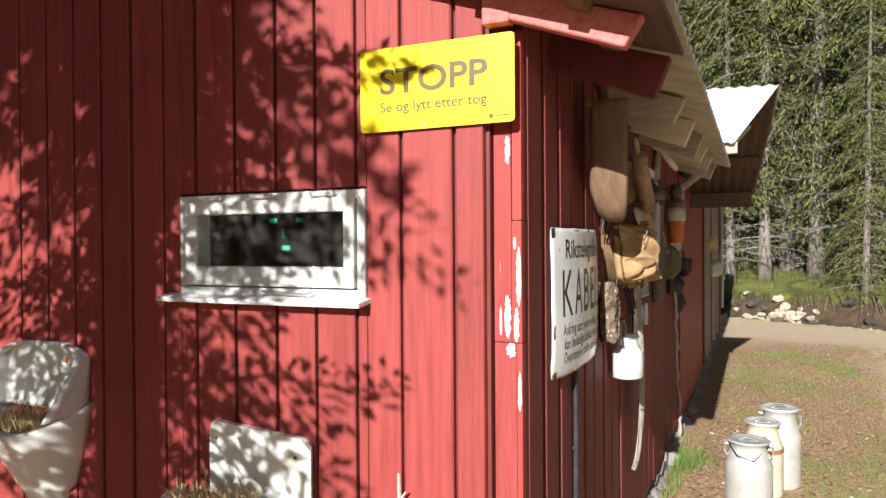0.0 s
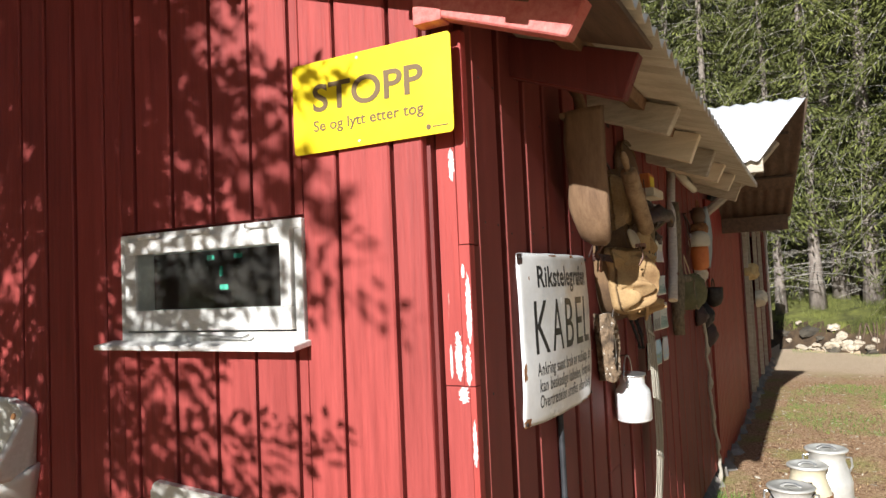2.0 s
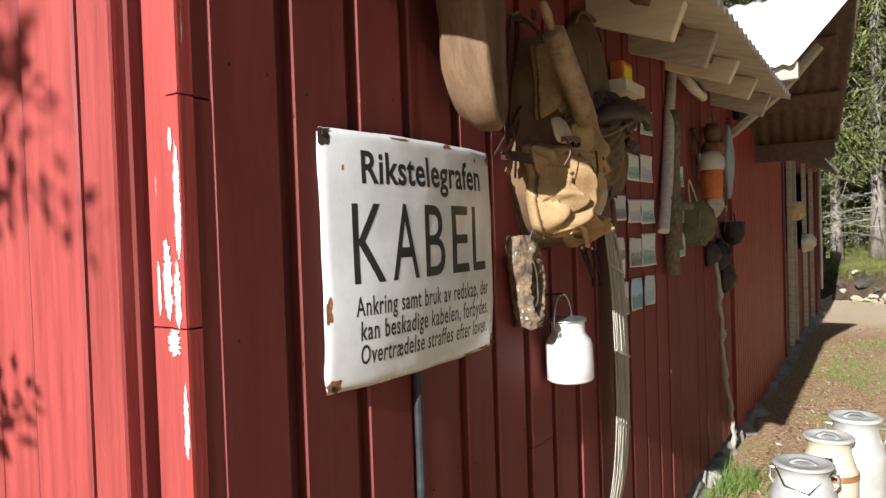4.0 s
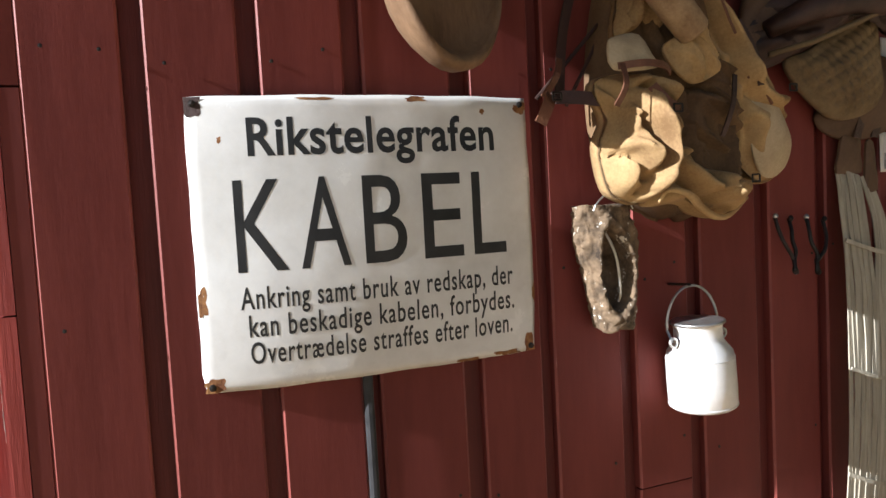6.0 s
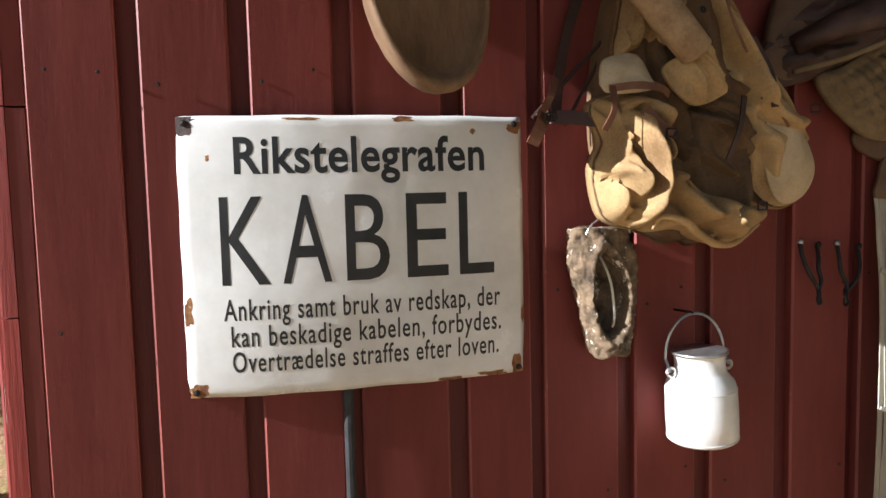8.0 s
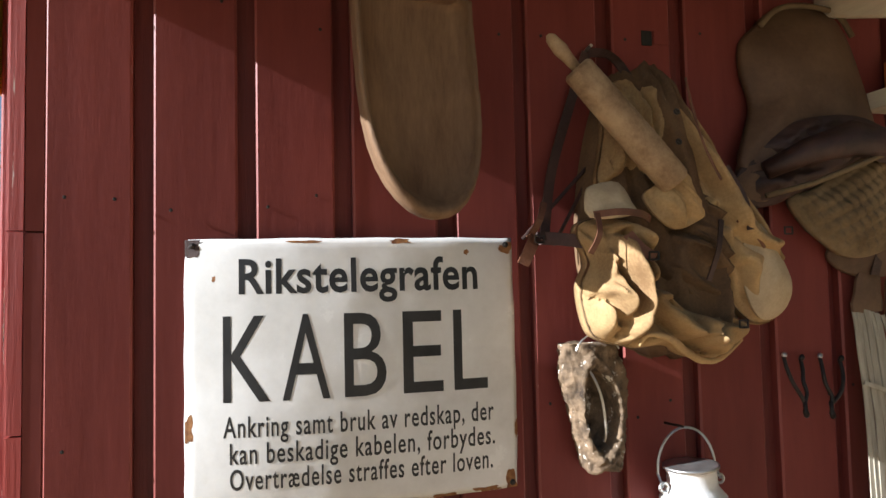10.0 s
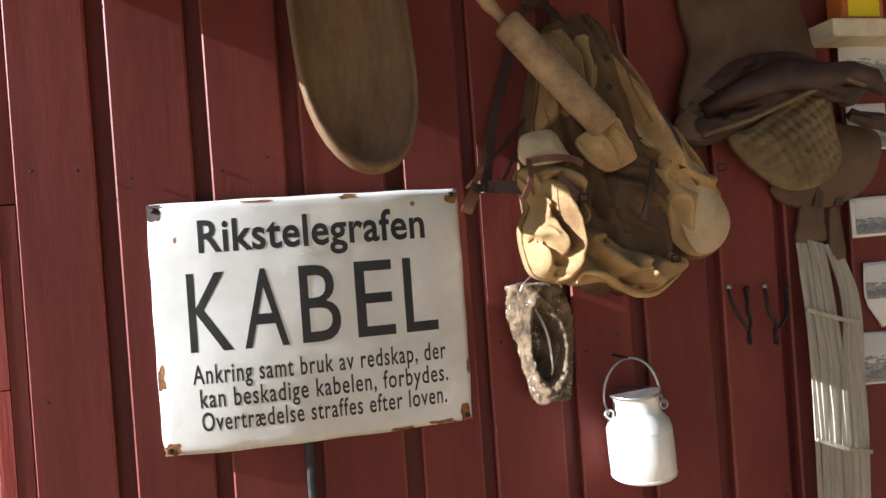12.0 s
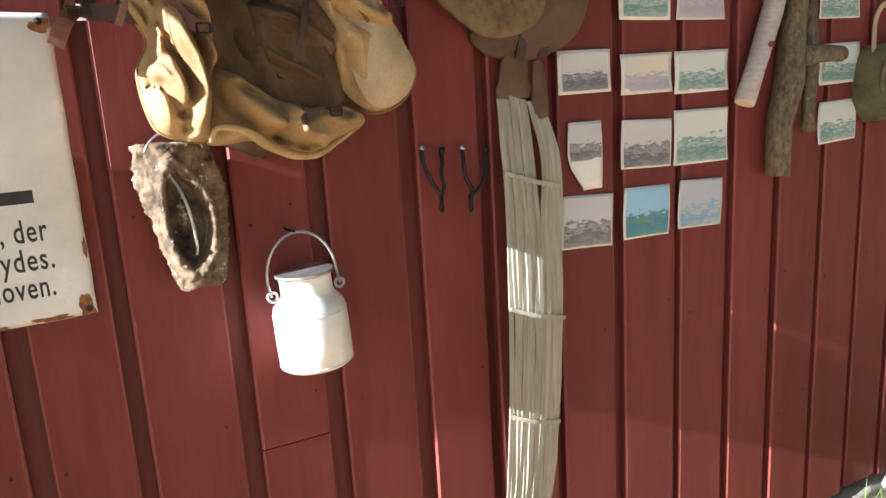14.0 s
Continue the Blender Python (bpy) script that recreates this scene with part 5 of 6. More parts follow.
for pts, w, m in (([(0.03, 1.13, 2.1), (0.06, 1.157, 2.09), (0.09, 1.172, 2.06), (0.1, 1.191, 2.02)], 0.02, M_LEATHER_DARK), ([(0.03, 1.125, 2.1), (0.04, 1.08, 1.98), (0.05, 1.03, 1.83), (0.08, 1.0, 1.69)], 0.02, M_LEATHER_DARK),
                  ([(0.225, 1.045, 1.728), (0.245, 1.09, 1.732), (0.245, 1.13, 1.728), (0.22, 1.16, 1.72)], 0.013, M_LEATHER), ([(0.24, 1.045, 1.73), (0.255, 1.042, 1.69), (0.24, 1.03, 1.655)], 0.010, M_LEATHER),
                  ([(0.25, 1.1, 1.69), (0.265, 1.12, 1.66), (0.265, 1.145, 1.645)], 0.02, M_LEATHER), ([(0.06, 0.985, 1.695), (0.1, 1.03, 1.69), (0.13, 1.08, 1.68)], 0.026, M_LEATHER_DARK),
                  ([(0.07, 0.985, 1.70), (0.1, 0.968, 1.68), (0.1, 0.948, 1.64)], 0.024, M_LEATHER), ([(0.07, 0.972, 1.695), (0.1, 0.985, 1.73), (0.09, 0.998, 1.765)], 0.013, M_LEATHER), ([(0.2, 1.34, 1.83), (0.215, 1.37, 1.76), (0.215, 1.38, 1.70)], 0.014, M_LEATHER_DARK),
                  ([(0.21, 1.285, 1.6), (0.225, 1.3, 1.66), (0.215, 1.315, 1.72)], 0.01, M_LEATHER_DARK)):
    part("strap", strap(pts, w, 0.004), m, bag, "worn leather strap")
for y, z, x in ((0.98, 1.69, 0.11), (1.478, 1.70, 0.2), (1.335, 1.515, 0.245), (1.14, 1.648, 0.27)):
    bm = bmesh.new()
    for a, b in (((-1, -1), (1, -1)), ((1, -1), (1, 1)), ((1, 1), (-1, 1)), ((-1, 1), (-1, -1))):
        tube(bm, [(x, y + 0.009 * a[0], z + 0.007 * a[1]), (x, y + 0.009 * b[0], z + 0.007 * b[1])], 0.002, 6)
    part("buckle", bm, M_IRON, bag, "dark iron buckle")
for pts in ([(0.05, 0.965, 1.694), (0.06, 1.034, 1.769), (0.07, 1.149, 1.894)], [(0.05, 1.03, 1.68), (0.06, 1.09, 1.79), (0.07, 1.13, 1.88)]):
    part("frame_rod", one_tube(pts, 0.004, 6), M_LEATHER_DARK, bag, "dark carrying frame rod")
part("nail", one_tube([(0.0, 1.128, 2.105), (0.05, 1.128, 2.11)], 0.004, 8), M_STEEL, bag)
for y, z in ((1.233, 1.935), (1.235, 1.875)):
    part("eyelet", one_lathe([(0.0, 0), (0.006, 0), (0.007, 0.003), (0.004, 0.005), (0.0, 0.002)], (0.205, y, z), 12, Matrix.Rotation(radians(80), 4, "Y")), M_IRON, bag)

bag.matrix_basis = Matrix.Translation((0.03, 1.294, 1.43)) @ Matrix.Diagonal((0.88, 1.04, 1, 1))

# ---- rolling pin stuck in the rucksack ----
pin = thing("rolling_pin", (0.22, 1.15, 1.86), "large floury wooden rolling pin stuck in the rucksack", "rolling pin")
P0, P1 = Vector((0.195, 1.012, 2.07)), Vector((0.21, 1.203, 1.855))
d = (P1 - P0).normalized()
part("roller", one_tube([P0 - d * 0.004, P0, P0 + d * 0.004, P0.lerp(P1, 0.3), P0.lerp(P1, 0.7), P1 - d * 0.006, P1], [0.024, 0.029, 0.031, 0.0325, 0.033, 0.031, 0.026], 24, 0.03), M_PIN_WOOD, pin, smooth=True)
part("handle", one_tube([P0, P0 - d * 0.025, P0 - d * 0.05, P0 - d * 0.078, P0 - d * 0.086], [0.0095, 0.011, 0.0145, 0.011, 0.004], 14), M_PIN_WOOD, pin, "turned wooden handle", True)

pin.location += Vector((0, 0.018, -0.065))

# ---- hollow bark-covered log ----
log = thing("hollow_log", (0.06, 1.09, 1.22), "bark-covered piece of log with an open hollow, hung on a wire", "log")
LZ0, LZ1 = 1.222, 1.478


def log_ring(s, shrink=1.0, hollow=True, n=84):
    """One cross-section: a flattened half-round, its middle drifting sideways towards the foot."""
    z = LZ0 + (LZ1 - LZ0) * s
    b = 0.043 + 0.03 * min(1.0, s * 1.5) ** 0.9 - 0.012 * max(0, s - 0.75) / 0.25
    cy = 1.122 - 0.026 * s + 0.006 * math.sin(s * 3.1)
    ring = []
    for k in range(n):
        a = 2 * math.pi * k / n
        co, si = math.cos(a), math.sin(a)
        q = 1 + 0.08 * noise.noise(Vector((co * 3, si * 3, z * 36))) + 0.08 * noise.noise(Vector((co * 9, si * 9, z * 90))) + 0.07 * noise.noise(Vector((co * 20, si * 20, z * 200)))
        x, y = 0.036 * co * q * shrink, b * si * q * shrink
        if hollow and co > 0:
            e, h = (y + 0.004) / 0.033, (s - 0.47) / 0.32
            w = e * e + h * h
            if w < 1:
                x -= 0.062 * min(1.0, (1 - w) * 3.2)
            elif w < 2.0:
                x += 0.014 * math.sin(math.pi * (w - 1)) * (0.75 + 0.5 * noise.noise(Vector((y * 90, z * 90, 2))))
        ring.append(Vector((0.056 + x, cy + y, z + 0.01 * noise.noise(Vector((a, s * 2, 4))))))
    return ring


bm = bmesh.new()
loft(bm, [log_ring(i / 64) for i in range(65)])
part("bark", bm, M_BARK, log, smooth=True)
part("wire", one_tube(arc((0.1, 1.1, 1.45), 0.05, 20, 160, 10), 0.0018, 6), M_STEEL, log, "bent steel wire")
part("wire", one_tube(spline([(0.082, 1.085, 1.43), (0.088, 1.1, 1.4), (0.09, 1.112, 1.36), (0.088, 1.118, 1.3), (0.082, 1.116, 1.28)], 4, False), 0.0028, 6), M_STEEL, log)

# ---- small milk can ----
can = thing("milk_can", (0.1, 1.305, 1.03), "small dented aluminium milk can with a wire bail", "milk can")
CY, CX = 1.29, 0.1
part("body", one_lathe([(0.0, 1.028), (0.064, 1.028), (0.0705, 1.033), (0.0715, 1.08), (0.0705, 1.135), (0.067, 1.15), (0.053, 1.168), (0.05, 1.176), (0.0495, 1.2), (0.0515, 1.207), (0.055, 1.211), (0.0545, 1.214), (0.048, 1.212), (0.047, 1.17), (0.0, 1.165)], (CX, CY, 0), 48), M_ALU, can, smooth=True)
part("rim", one_lathe([(0.0525, 1.208), (0.0565, 1.209), (0.0565, 1.214), (0.0525, 1.215)], (CX, CY, 0), 40), M_STEEL, can, smooth=True)
for z, q in ((1.036, 0.0718), (1.136, 0.0712)):
    part("bead", one_lathe([(q - 0.002, z - 0.003), (q, z), (q - 0.002, z + 0.003)], (CX, CY, 0), 44), M_ALU, can, smooth=True)
for sgn in (-1, 1):
    part("ear", one_tube(arc((CX, CY + sgn * 0.066, 1.176), 0.009, 0, 360, 12), 0.003, 6), M_STEEL, can)
part("bail", one_tube([(CX, CY - 0.068, 1.176)] + arc((CX - 0.015, CY, 1.2), 0.068, 180, 0, 18, rv=0.087) + [(CX, CY + 0.068, 1.176)], 0.0028, 6), M_STEEL, can)
part("nail", one_tube([(0.0, CY - 0.004, 1.284), (CX - 0.01, CY - 0.004, 1.29)], 0.003, 6), M_IRON, can)
can.matrix_basis = Matrix.Translation((0.1, 1.312, 1.04)) @ Matrix.Translation((-0.015, 0, 0.257)) @ Matrix.Rotation(radians(2.8), 4, "X") @ Matrix.Translation((0.015, 0, -0.257))

# ---- pair of spurs ----
for ya, yb, yj, z in ((1.597, 1.645, 1.623, 1.428), (1.695, 1.754, 1.694, 1.421)):
    sp = thing("spur", (0.03, ya, z), "black iron spur hung on the boards", "spur", "pair of spurs")
    near_ = spline([(0.034, ya, z), (0.045, ya - 0.004, z - 0.025), (0.054, ya + 0.004 if yj > ya + 0.01 else ya - 0.006, z - 0.06), (0.06, (ya + yj) / 2 + 0.005, z - 0.088), (0.062, yj, z - 0.106)], 5, False)
    far_ = spline([(0.03, yb, z - 0.01), (0.04, yb - 0.003, z - 0.035), (0.05, yb - 0.012, z - 0.06), (0.058, (yb + yj) / 2, z - 0.085), (0.062, yj, z - 0.106)], 5, False)
    part("yoke", one_tube(near_ + far_[-2::-1], 0.0046, 8), M_IRON, sp, smooth=True)
    part("neck", one_tube([(0.062, yj, z - 0.1), (0.065, yj - 0.001, z - 0.118), (0.066, yj - 0.002, z - 0.126), (0.066, yj - 0.002, z - 0.133)], [0.005, 0.0045, 0.0065, 0.0045], 8), M_IRON, sp, smooth=True)
    part("rowel", one_lathe([(0.0, -0.002), (0.008, -0.002), (0.008, 0.002), (0.0, 0.002)], (0.068, yj - 0.002, z - 0.13), 8, Matrix.Rotation(radians(90), 4, "X")), M_IRON, sp)
    for y, zz, m in ((ya, z, M_STEEL), (yb, z - 0.008, M_IRON)):
        part("stud", one_lathe([(0.0, 0), (0.0065, 0), (0.0075, 0.003), (0.004, 0.007), (0, 0.008)], (0.034, y, zz), 12, Matrix.Rotation(radians(90), 4, "Y")), m, sp, "", True)

# ---- saddle ----
saddle = thing("saddle", (0.03, 1.7, 1.67), "worn brown leather riding saddle hung on the wall", "saddle")
SEAT = [(1.485, 1.92), (1.505, 1.99), (1.53, 2.06), (1.515, 2.14), (1.522, 2.21), (1.565, 2.255), (1.61, 2.295), (1.67, 2.313), (1.74, 2.312), (1.79, 2.298), (1.825, 2.245), (1.85, 2.15), (1.872, 2.03), (1.86, 1.95), (1.7, 1.93), (1.55, 1.9)]
part("seat", panel(SEAT, 0.03, 0.05, 0.014, (0, -0.1), power=2.6, rings=16, relief=lambda y, z: 0.006 * noise.noise(Vector((y * 9, z * 9, 1)))), M_LEATHER_TAN, saddle, "faded tan leather seat", True)
part("cantle_rim", one_tube(spline([(0.05, 1.565, 2.25), (0.046, 1.61, 2.29), (0.044, 1.67, 2.308), (0.044, 1.74, 2.307), (0.046, 1.79, 2.293), (0.052, 1.822, 2.24)], 5, False), 0.007, 8), M_QUILT, saddle, "pale felt rim", True)
part("skirt", panel([(1.475, 1.86), (1.49, 1.93), (1.515, 2.0), (1.6, 2.03), (1.64, 1.99), (1.62, 1.9), (1.55, 1.84)], 0.05, 0.03, 0.01, (0.1, 0.0), rings=12, relief=creases(3.0, 0.003, 14)), M_LEATHER_TAN, saddle, "", True)
part("seat_flap", panel([(1.475, 1.885), (1.5, 1.935), (1.56, 1.99), (1.62, 2.02), (1.72, 2.03), (1.80, 2.01), (1.88, 1.965), (1.935, 1.945), (1.9, 1.9), (1.83, 1.945), (1.76, 1.93), (1.66, 1.87), (1.56, 1.83), (1.49, 1.84)], 0.085, 0.05, 0.012, (0.15, 0.25),
                        rings=22, smooth_n=8, relief=lambda y, z: 0.03 * noise.noise(Vector((y * 16, z * 20, 3))) + 0.014 * noise.noise(Vector((y * 45, z * 60, 8)))), M_LEATHER_DARK, saddle, "cracked dark leather pommel flap", True)
part("pommel", one_tube([(0.1, 1.52, 1.90), (0.14, 1.6, 1.94), (0.17, 1.68, 1.96), (0.19, 1.76, 1.95), (0.19, 1.83, 1.965), (0.19, 1.89, 1.945), (0.18, 1.93, 1.92)], [0.02, 0.03, 0.036, 0.03, 0.024, 0.02, 0.014], 14, 0.5), M_LEATHER_DARK, saddle, "", True)
part("panel_piping", one_tube([(0.12, 1.5, 1.845), (0.15, 1.6, 1.87), (0.18, 1.7, 1.91), (0.2, 1.8, 1.95), (0.2, 1.86, 1.93)], 0.006, 8), M_QUILT, saddle, "tan felt edge", True)


def quilt(y, z):
    u, v = (y - 1.7) * 0.85 + (z - 1.8) * 0.6, (z - 1.8) * 0.85 - (y - 1.7) * 0.5
    return 0.007 * (abs(math.sin(u * 150)) + abs(math.sin(v * 105))) - 0.008


part("quilted_pad", panel([(1.6, 1.845), (1.66, 1.868), (1.73, 1.91), (1.80, 1.955), (1.845, 1.94), (1.87, 1.85), (1.885, 1.78), (1.86, 1.735), (1.80, 1.712), (1.74, 1.715), (1.69, 1.745), (1.635, 1.79)], 0.075, 0.035, 0.012, (0.1, 0.1), rings=26, relief=quilt, smooth_n=12), M_QUILT, saddle, "quilted tan saddle pad", True)
part("side_flap", panel([(1.87, 1.87), (1.93, 1.865), (2.0, 1.85), (2.025, 1.82), (2.01, 1.75), (1.97, 1.70), (1.9, 1.67), (1.82, 1.665), (1.75, 1.69), (1.73, 1.73), (1.8, 1.78)], 0.05, 0.03, 0.008, (0.1, 0.05)), M_LEATHER_TAN, saddle, "", True)
part("frayed_edge", one_tube([(0.11, 1.9, 1.88), (0.115, 1.94, 1.868), (0.115, 1.98, 1.862), (0.11, 2.015, 1.84)], [0.012, 0.018, 0.016, 0.008], 9, 0.9), M_LEATHER_DARK, saddle, "frayed dark leather")
for y in (1.84, 1.9):
    part("girth_strap", strap([(0.07, y, 1.78), (0.072, y + 0.004, 1.73), (0.06, y - 0.002, 1.67)], 0.024, 0.004), M_LEATHER_DARK, saddle)

# ---- cord girth hanging from the saddle ----
girth = thing("cord_girth", (0.04, 1.85, 0.5), "grey cotton cord girth hanging from the saddle", "girth")
LEFT = [(1.785, 1.6), (1.778, 1.39), (1.768, 1.118), (1.755, 0.862), (1.75, 0.64), (1.765, 0.53)]
RIGHT = [(1.908, 1.56), (1.924, 1.345), (1.915, 1.07), (1.893, 0.81), (1.875, 0.6), (1.83, 0.5)]
lp, rp = spline([(0, *p) for p in LEFT], 7, False), spline([(0, *p) for p in RIGHT], 7, False)
NC = 14
rng = random.Random(8)
for k in range(NC):
    u = (k + 0.5) / NC
    pts = []
    for i, (a, b) in enumerate(zip(lp, rp)):
        p = a.lerp(b, u)
        s = i / (len(lp) - 1)
        gap = 0.018 * math.exp(-((s - 0.13) / 0.08) ** 2) * (1 if u > 0.6 else -0.15) + 0.012 * max(0, s - 0.78) * (1 if u > 0.5 else -1)
        pts.append(Vector((0.042 + 0.046 * math.sin(math.pi * s) + 0.0016 * math.sin(k * 2.4 + i * 0.35) + 0.01 * math.sin(math.pi * u), p.y + gap + rng.uniform(-0.0012, 0.0012), p.z)))
    part("cord", strap(pts[::2], 0.0118, 0.003, 3), M_CORD, girth)
for s in (0.19, 0.4, 0.62, 0.9):
    i = int(s * (len(lp) - 1))
    a, b = lp[i], rp[i]
    part("cross_band", strap([(0.048 + 0.046 * math.sin(math.pi * s), a.y - 0.002, a.z), (0.057 + 0.046 * math.sin(math.pi * s), (a.y + b.y) / 2, (a.z + b.z) / 2 - 0.004), (0.048 + 0.046 * math.sin(math.pi * s), b.y + 0.003, b.z)], 0.01, 0.004), M_CORD, girth, "twisted grey cross band")
part("tab", panel([(1.806, 1.68), (1.862, 1.68), (1.864, 1.63), (1.866, 1.585), (1.782, 1.585), (1.79, 1.63)], 0.044, 0.006, 0.006, smooth_n=2), M_LEATHER_TAN, girth, "grey leather tab")
part("tab", panel([(1.878, 1.66), (1.9, 1.66), (1.91, 1.6), (1.914, 1.54), (1.872, 1.54), (1.872, 1.6)], 0.05, 0.006, 0.006, smooth_n=2), M_LEATHER_TAN, girth, "grey leather tab")

# ---- shelf with a bright tin, slot in a board ----
shelf = part("shelf", one_box((0.075, 1.975, 2.085), (0.1, 0.235, 0.042), 0.003), M_PALE_WOOD)
tagged(shelf, "short pale wooden shelf nailed to the wall", "shelf")
tin = thing("tin", (0.07, 1.975, 2.106), "orange and yellow tin on the little shelf", "tin")
part("body", one_box((0.07, 1.975, 2.146), (0.05, 0.12, 0.08), 0.006), M_ORANGE, tin)
part("label", one_box((0.0965, 1.975, 2.145), (0.002, 0.09, 0.05)), M_YELLOW, tin)
slot = part("bolt_hole", one_box((0.0205, 1.285, 2.21), (0.008, 0.026, 0.034), 0.001), M_DARK)
tagged(slot, "square dark hole cut in a board", "hole", kind="structure")
recess = part("trim", one_box((0.0265, 1.318, 2.211), (0.003, 0.036, 0.03), 0.001), M_RED_SIDE)
tagged(recess, "small red wooden patch beside the hole", "patch", kind="structure")

for ob in (saddle, girth, shelf, tin, slot, recess):
    ob.location.z -= 0.065

# ---- prints pinned in rows ----
PRINTS = [(1.964, 2.121, 1.521, 1.621, "grey", 1), (1.988, 2.094, 1.29, 1.455, "grey", 0), (1.964, 2.123, 1.145, 1.277, "grey", -3), (2.156, 2.32, 1.512, 1.61, "lilac", 1), (2.154, 2.325, 1.326, 1.448, "grey", -2), (2.16, 2.321, 1.145, 1.278, "blue", -2),
          (2.335, 2.526, 1.507, 1.614, "teal", 1), (2.336, 2.532, 1.321, 1.464, "teal", 0), (2.352, 2.519, 1.147, 1.277, "coast", -3), (2.15, 2.318, 1.689, 1.80, "teal", 0), (2.341, 2.507, 1.69, 1.81, "lilac", 0), (1.959, 2.105, 1.913, 2.015, "grey", -1),
          (2.128, 2.3, 1.902, 2.019, "teal", 1), (1.97, 2.088, 1.74, 1.857, "grey", 0), (2.36, 2.52, 1.9, 2.01, "teal", 1), (2.914, 3.107, 1.507, 1.625, "teal", 2), (2.922, 3.107, 1.333, 1.457, "teal", 2), (2.905, 3.088, 1.695, 1.80, "teal", 1)]
for k, (y0, y1, z0, z1, kind_, rot) in enumerate(PRINTS):
    w, h = y1 - y0, z1 - z0
    ob = thing("photo", (0.03, (y0 + y1) / 2, z0), {"grey": "faded grey photo print of a harbour pinned to the wall", "lilac": "bleached lilac photo print pinned to the wall", "teal": "teal-tinted photo print of boats pinned to the wall", "blue": "blue postcard of a bay and hill pinned to the wall", "coast": "colour postcard of a rocky coast pinned to the wall"}[kind_], "photo", "photo prints on the wall")
    R = Matrix.Translation((0, (y0 + y1) / 2, (z0 + z1) / 2)) @ Matrix.Rotation(radians(rot), 4, "X")

    def leaf(w, h, x, low=0.0, cut=0.0):
        bm = bmesh.new()
        rows = []
        for j in range(7):
            v = j / 6
            row = []
            for i in range(9):
                u = i / 8
                z = -h / 2 + low + (h - low) * v
                y = -w / 2 + w * u + cut * max(0, 0.4 - v - u)
                row.append(R @ Vector((x + 0.006 * math.sin(k * 1.7 + u * 3) * (v - 0.5) ** 2 * 3 + 0.010 * max(0, u - 0.6) * max(0, 0.5 - v), y, z)))
            rows.append(row)
        loft(bm, rows, caps=False, closed=False)
        return bm
    card = part("card", leaf(w, h, 0.027, 0.0, 0.12 if k == 1 else 0.0), M_CARD, ob, smooth=True)
    card.modifiers.new("thickness", "SOLIDIFY").thickness = 0.0012
    m_ = 0.92 if k % 3 else 0.86
    part("print", leaf(w * m_, h * m_, 0.0292, h * 0.4 if k == 1 else 0.0), M_PRINTS[kind_], ob, smooth=True)

# ---- sticks ----
stick = part("birch_stick", one_tube([(0.06, 2.56, 1.475), (0.058, 2.6, 1.56), (0.055, 2.66, 1.7), (0.05, 2.72, 1.86), (0.045, 2.78, 2.06), (0.045, 2.86, 2.3)], [0.027, 0.026, 0.027, 0.026, 0.025, 0.024], 14, 0.12), M_BIRCH, smooth=True)
tagged(stick, "grey birch stick leaning on the wall boards", "stick")
part("cut_end", one_lathe([(0, -0.002), (0.026, -0.002), (0.026, 0.004), (0, 0.004)], (0.06, 2.558, 1.471), 14, Matrix.Rotation(radians(-25), 4, "X")), M_PALE_WOOD, stick)
part("knot", one_tube([(0.08, 2.625, 1.62), (0.092, 2.627, 1.622)], [0.009, 0.006], 8), M_LEATHER, stick)
branch = part("gnarled_branch", one_tube([(0.06, 2.7, 1.262), (0.062, 2.705, 1.4), (0.06, 2.735, 1.52), (0.06, 2.75, 1.7), (0.06, 2.775, 1.9), (0.06, 2.78, 2.05)], [0.031, 0.032, 0.038, 0.036, 0.033, 0.03], 16, 0.4), M_BRANCH, smooth=True)
tagged(branch, "thick gnarled branch with side stubs on the wall", "branch")
part("stub", one_tube([(0.07, 2.77, 1.585), (0.09, 2.84, 1.59), (0.1, 2.905, 1.588)], [0.03, 0.025, 0.024], 12, 0.4), M_BRANCH, branch, "", True)
part("stub", one_tube([(0.06, 2.81, 1.75), (0.065, 2.825, 1.55), (0.062, 2.82, 1.42), (0.06, 2.83, 1.38)], [0.022, 0.02, 0.018, 0.022], 10, 0.3), M_BRANCH, branch, "", True)

# ---- canvas creel ----
creel = thing("fishing_bag", (0.03, 3.15, 1.43), "round olive canvas fishing bag with net, hung on the wall", "bag")
part("body", cloth([(1.68, 3.06, 3.22, 0.05), (1.64, 3.02, 3.27, 0.09), (1.57, 3.005, 3.285, 0.11), (1.5, 3.02, 3.27, 0.11), (1.45, 3.07, 3.22, 0.07)], 0.025, folds=0.015, seed=2.2), M_OLIVE, creel, smooth=True)
part("rim", one_tube(arc((0.1, 3.145, 1.565), 0.115, 0, 360, 24), 0.006, 6), M_BRANCH, creel, "bent wooden rim", True)
part("strap", strap([(0.06, 3.05, 1.64), (0.04, 3.08, 1.75), (0.03, 3.14, 1.8), (0.04, 3.2, 1.74), (0.06, 3.24, 1.64)], 0.018, 0.004), M_CANVAS_PALE, creel)

creel.location.z -= 0.065
creel.location.y += 0.075

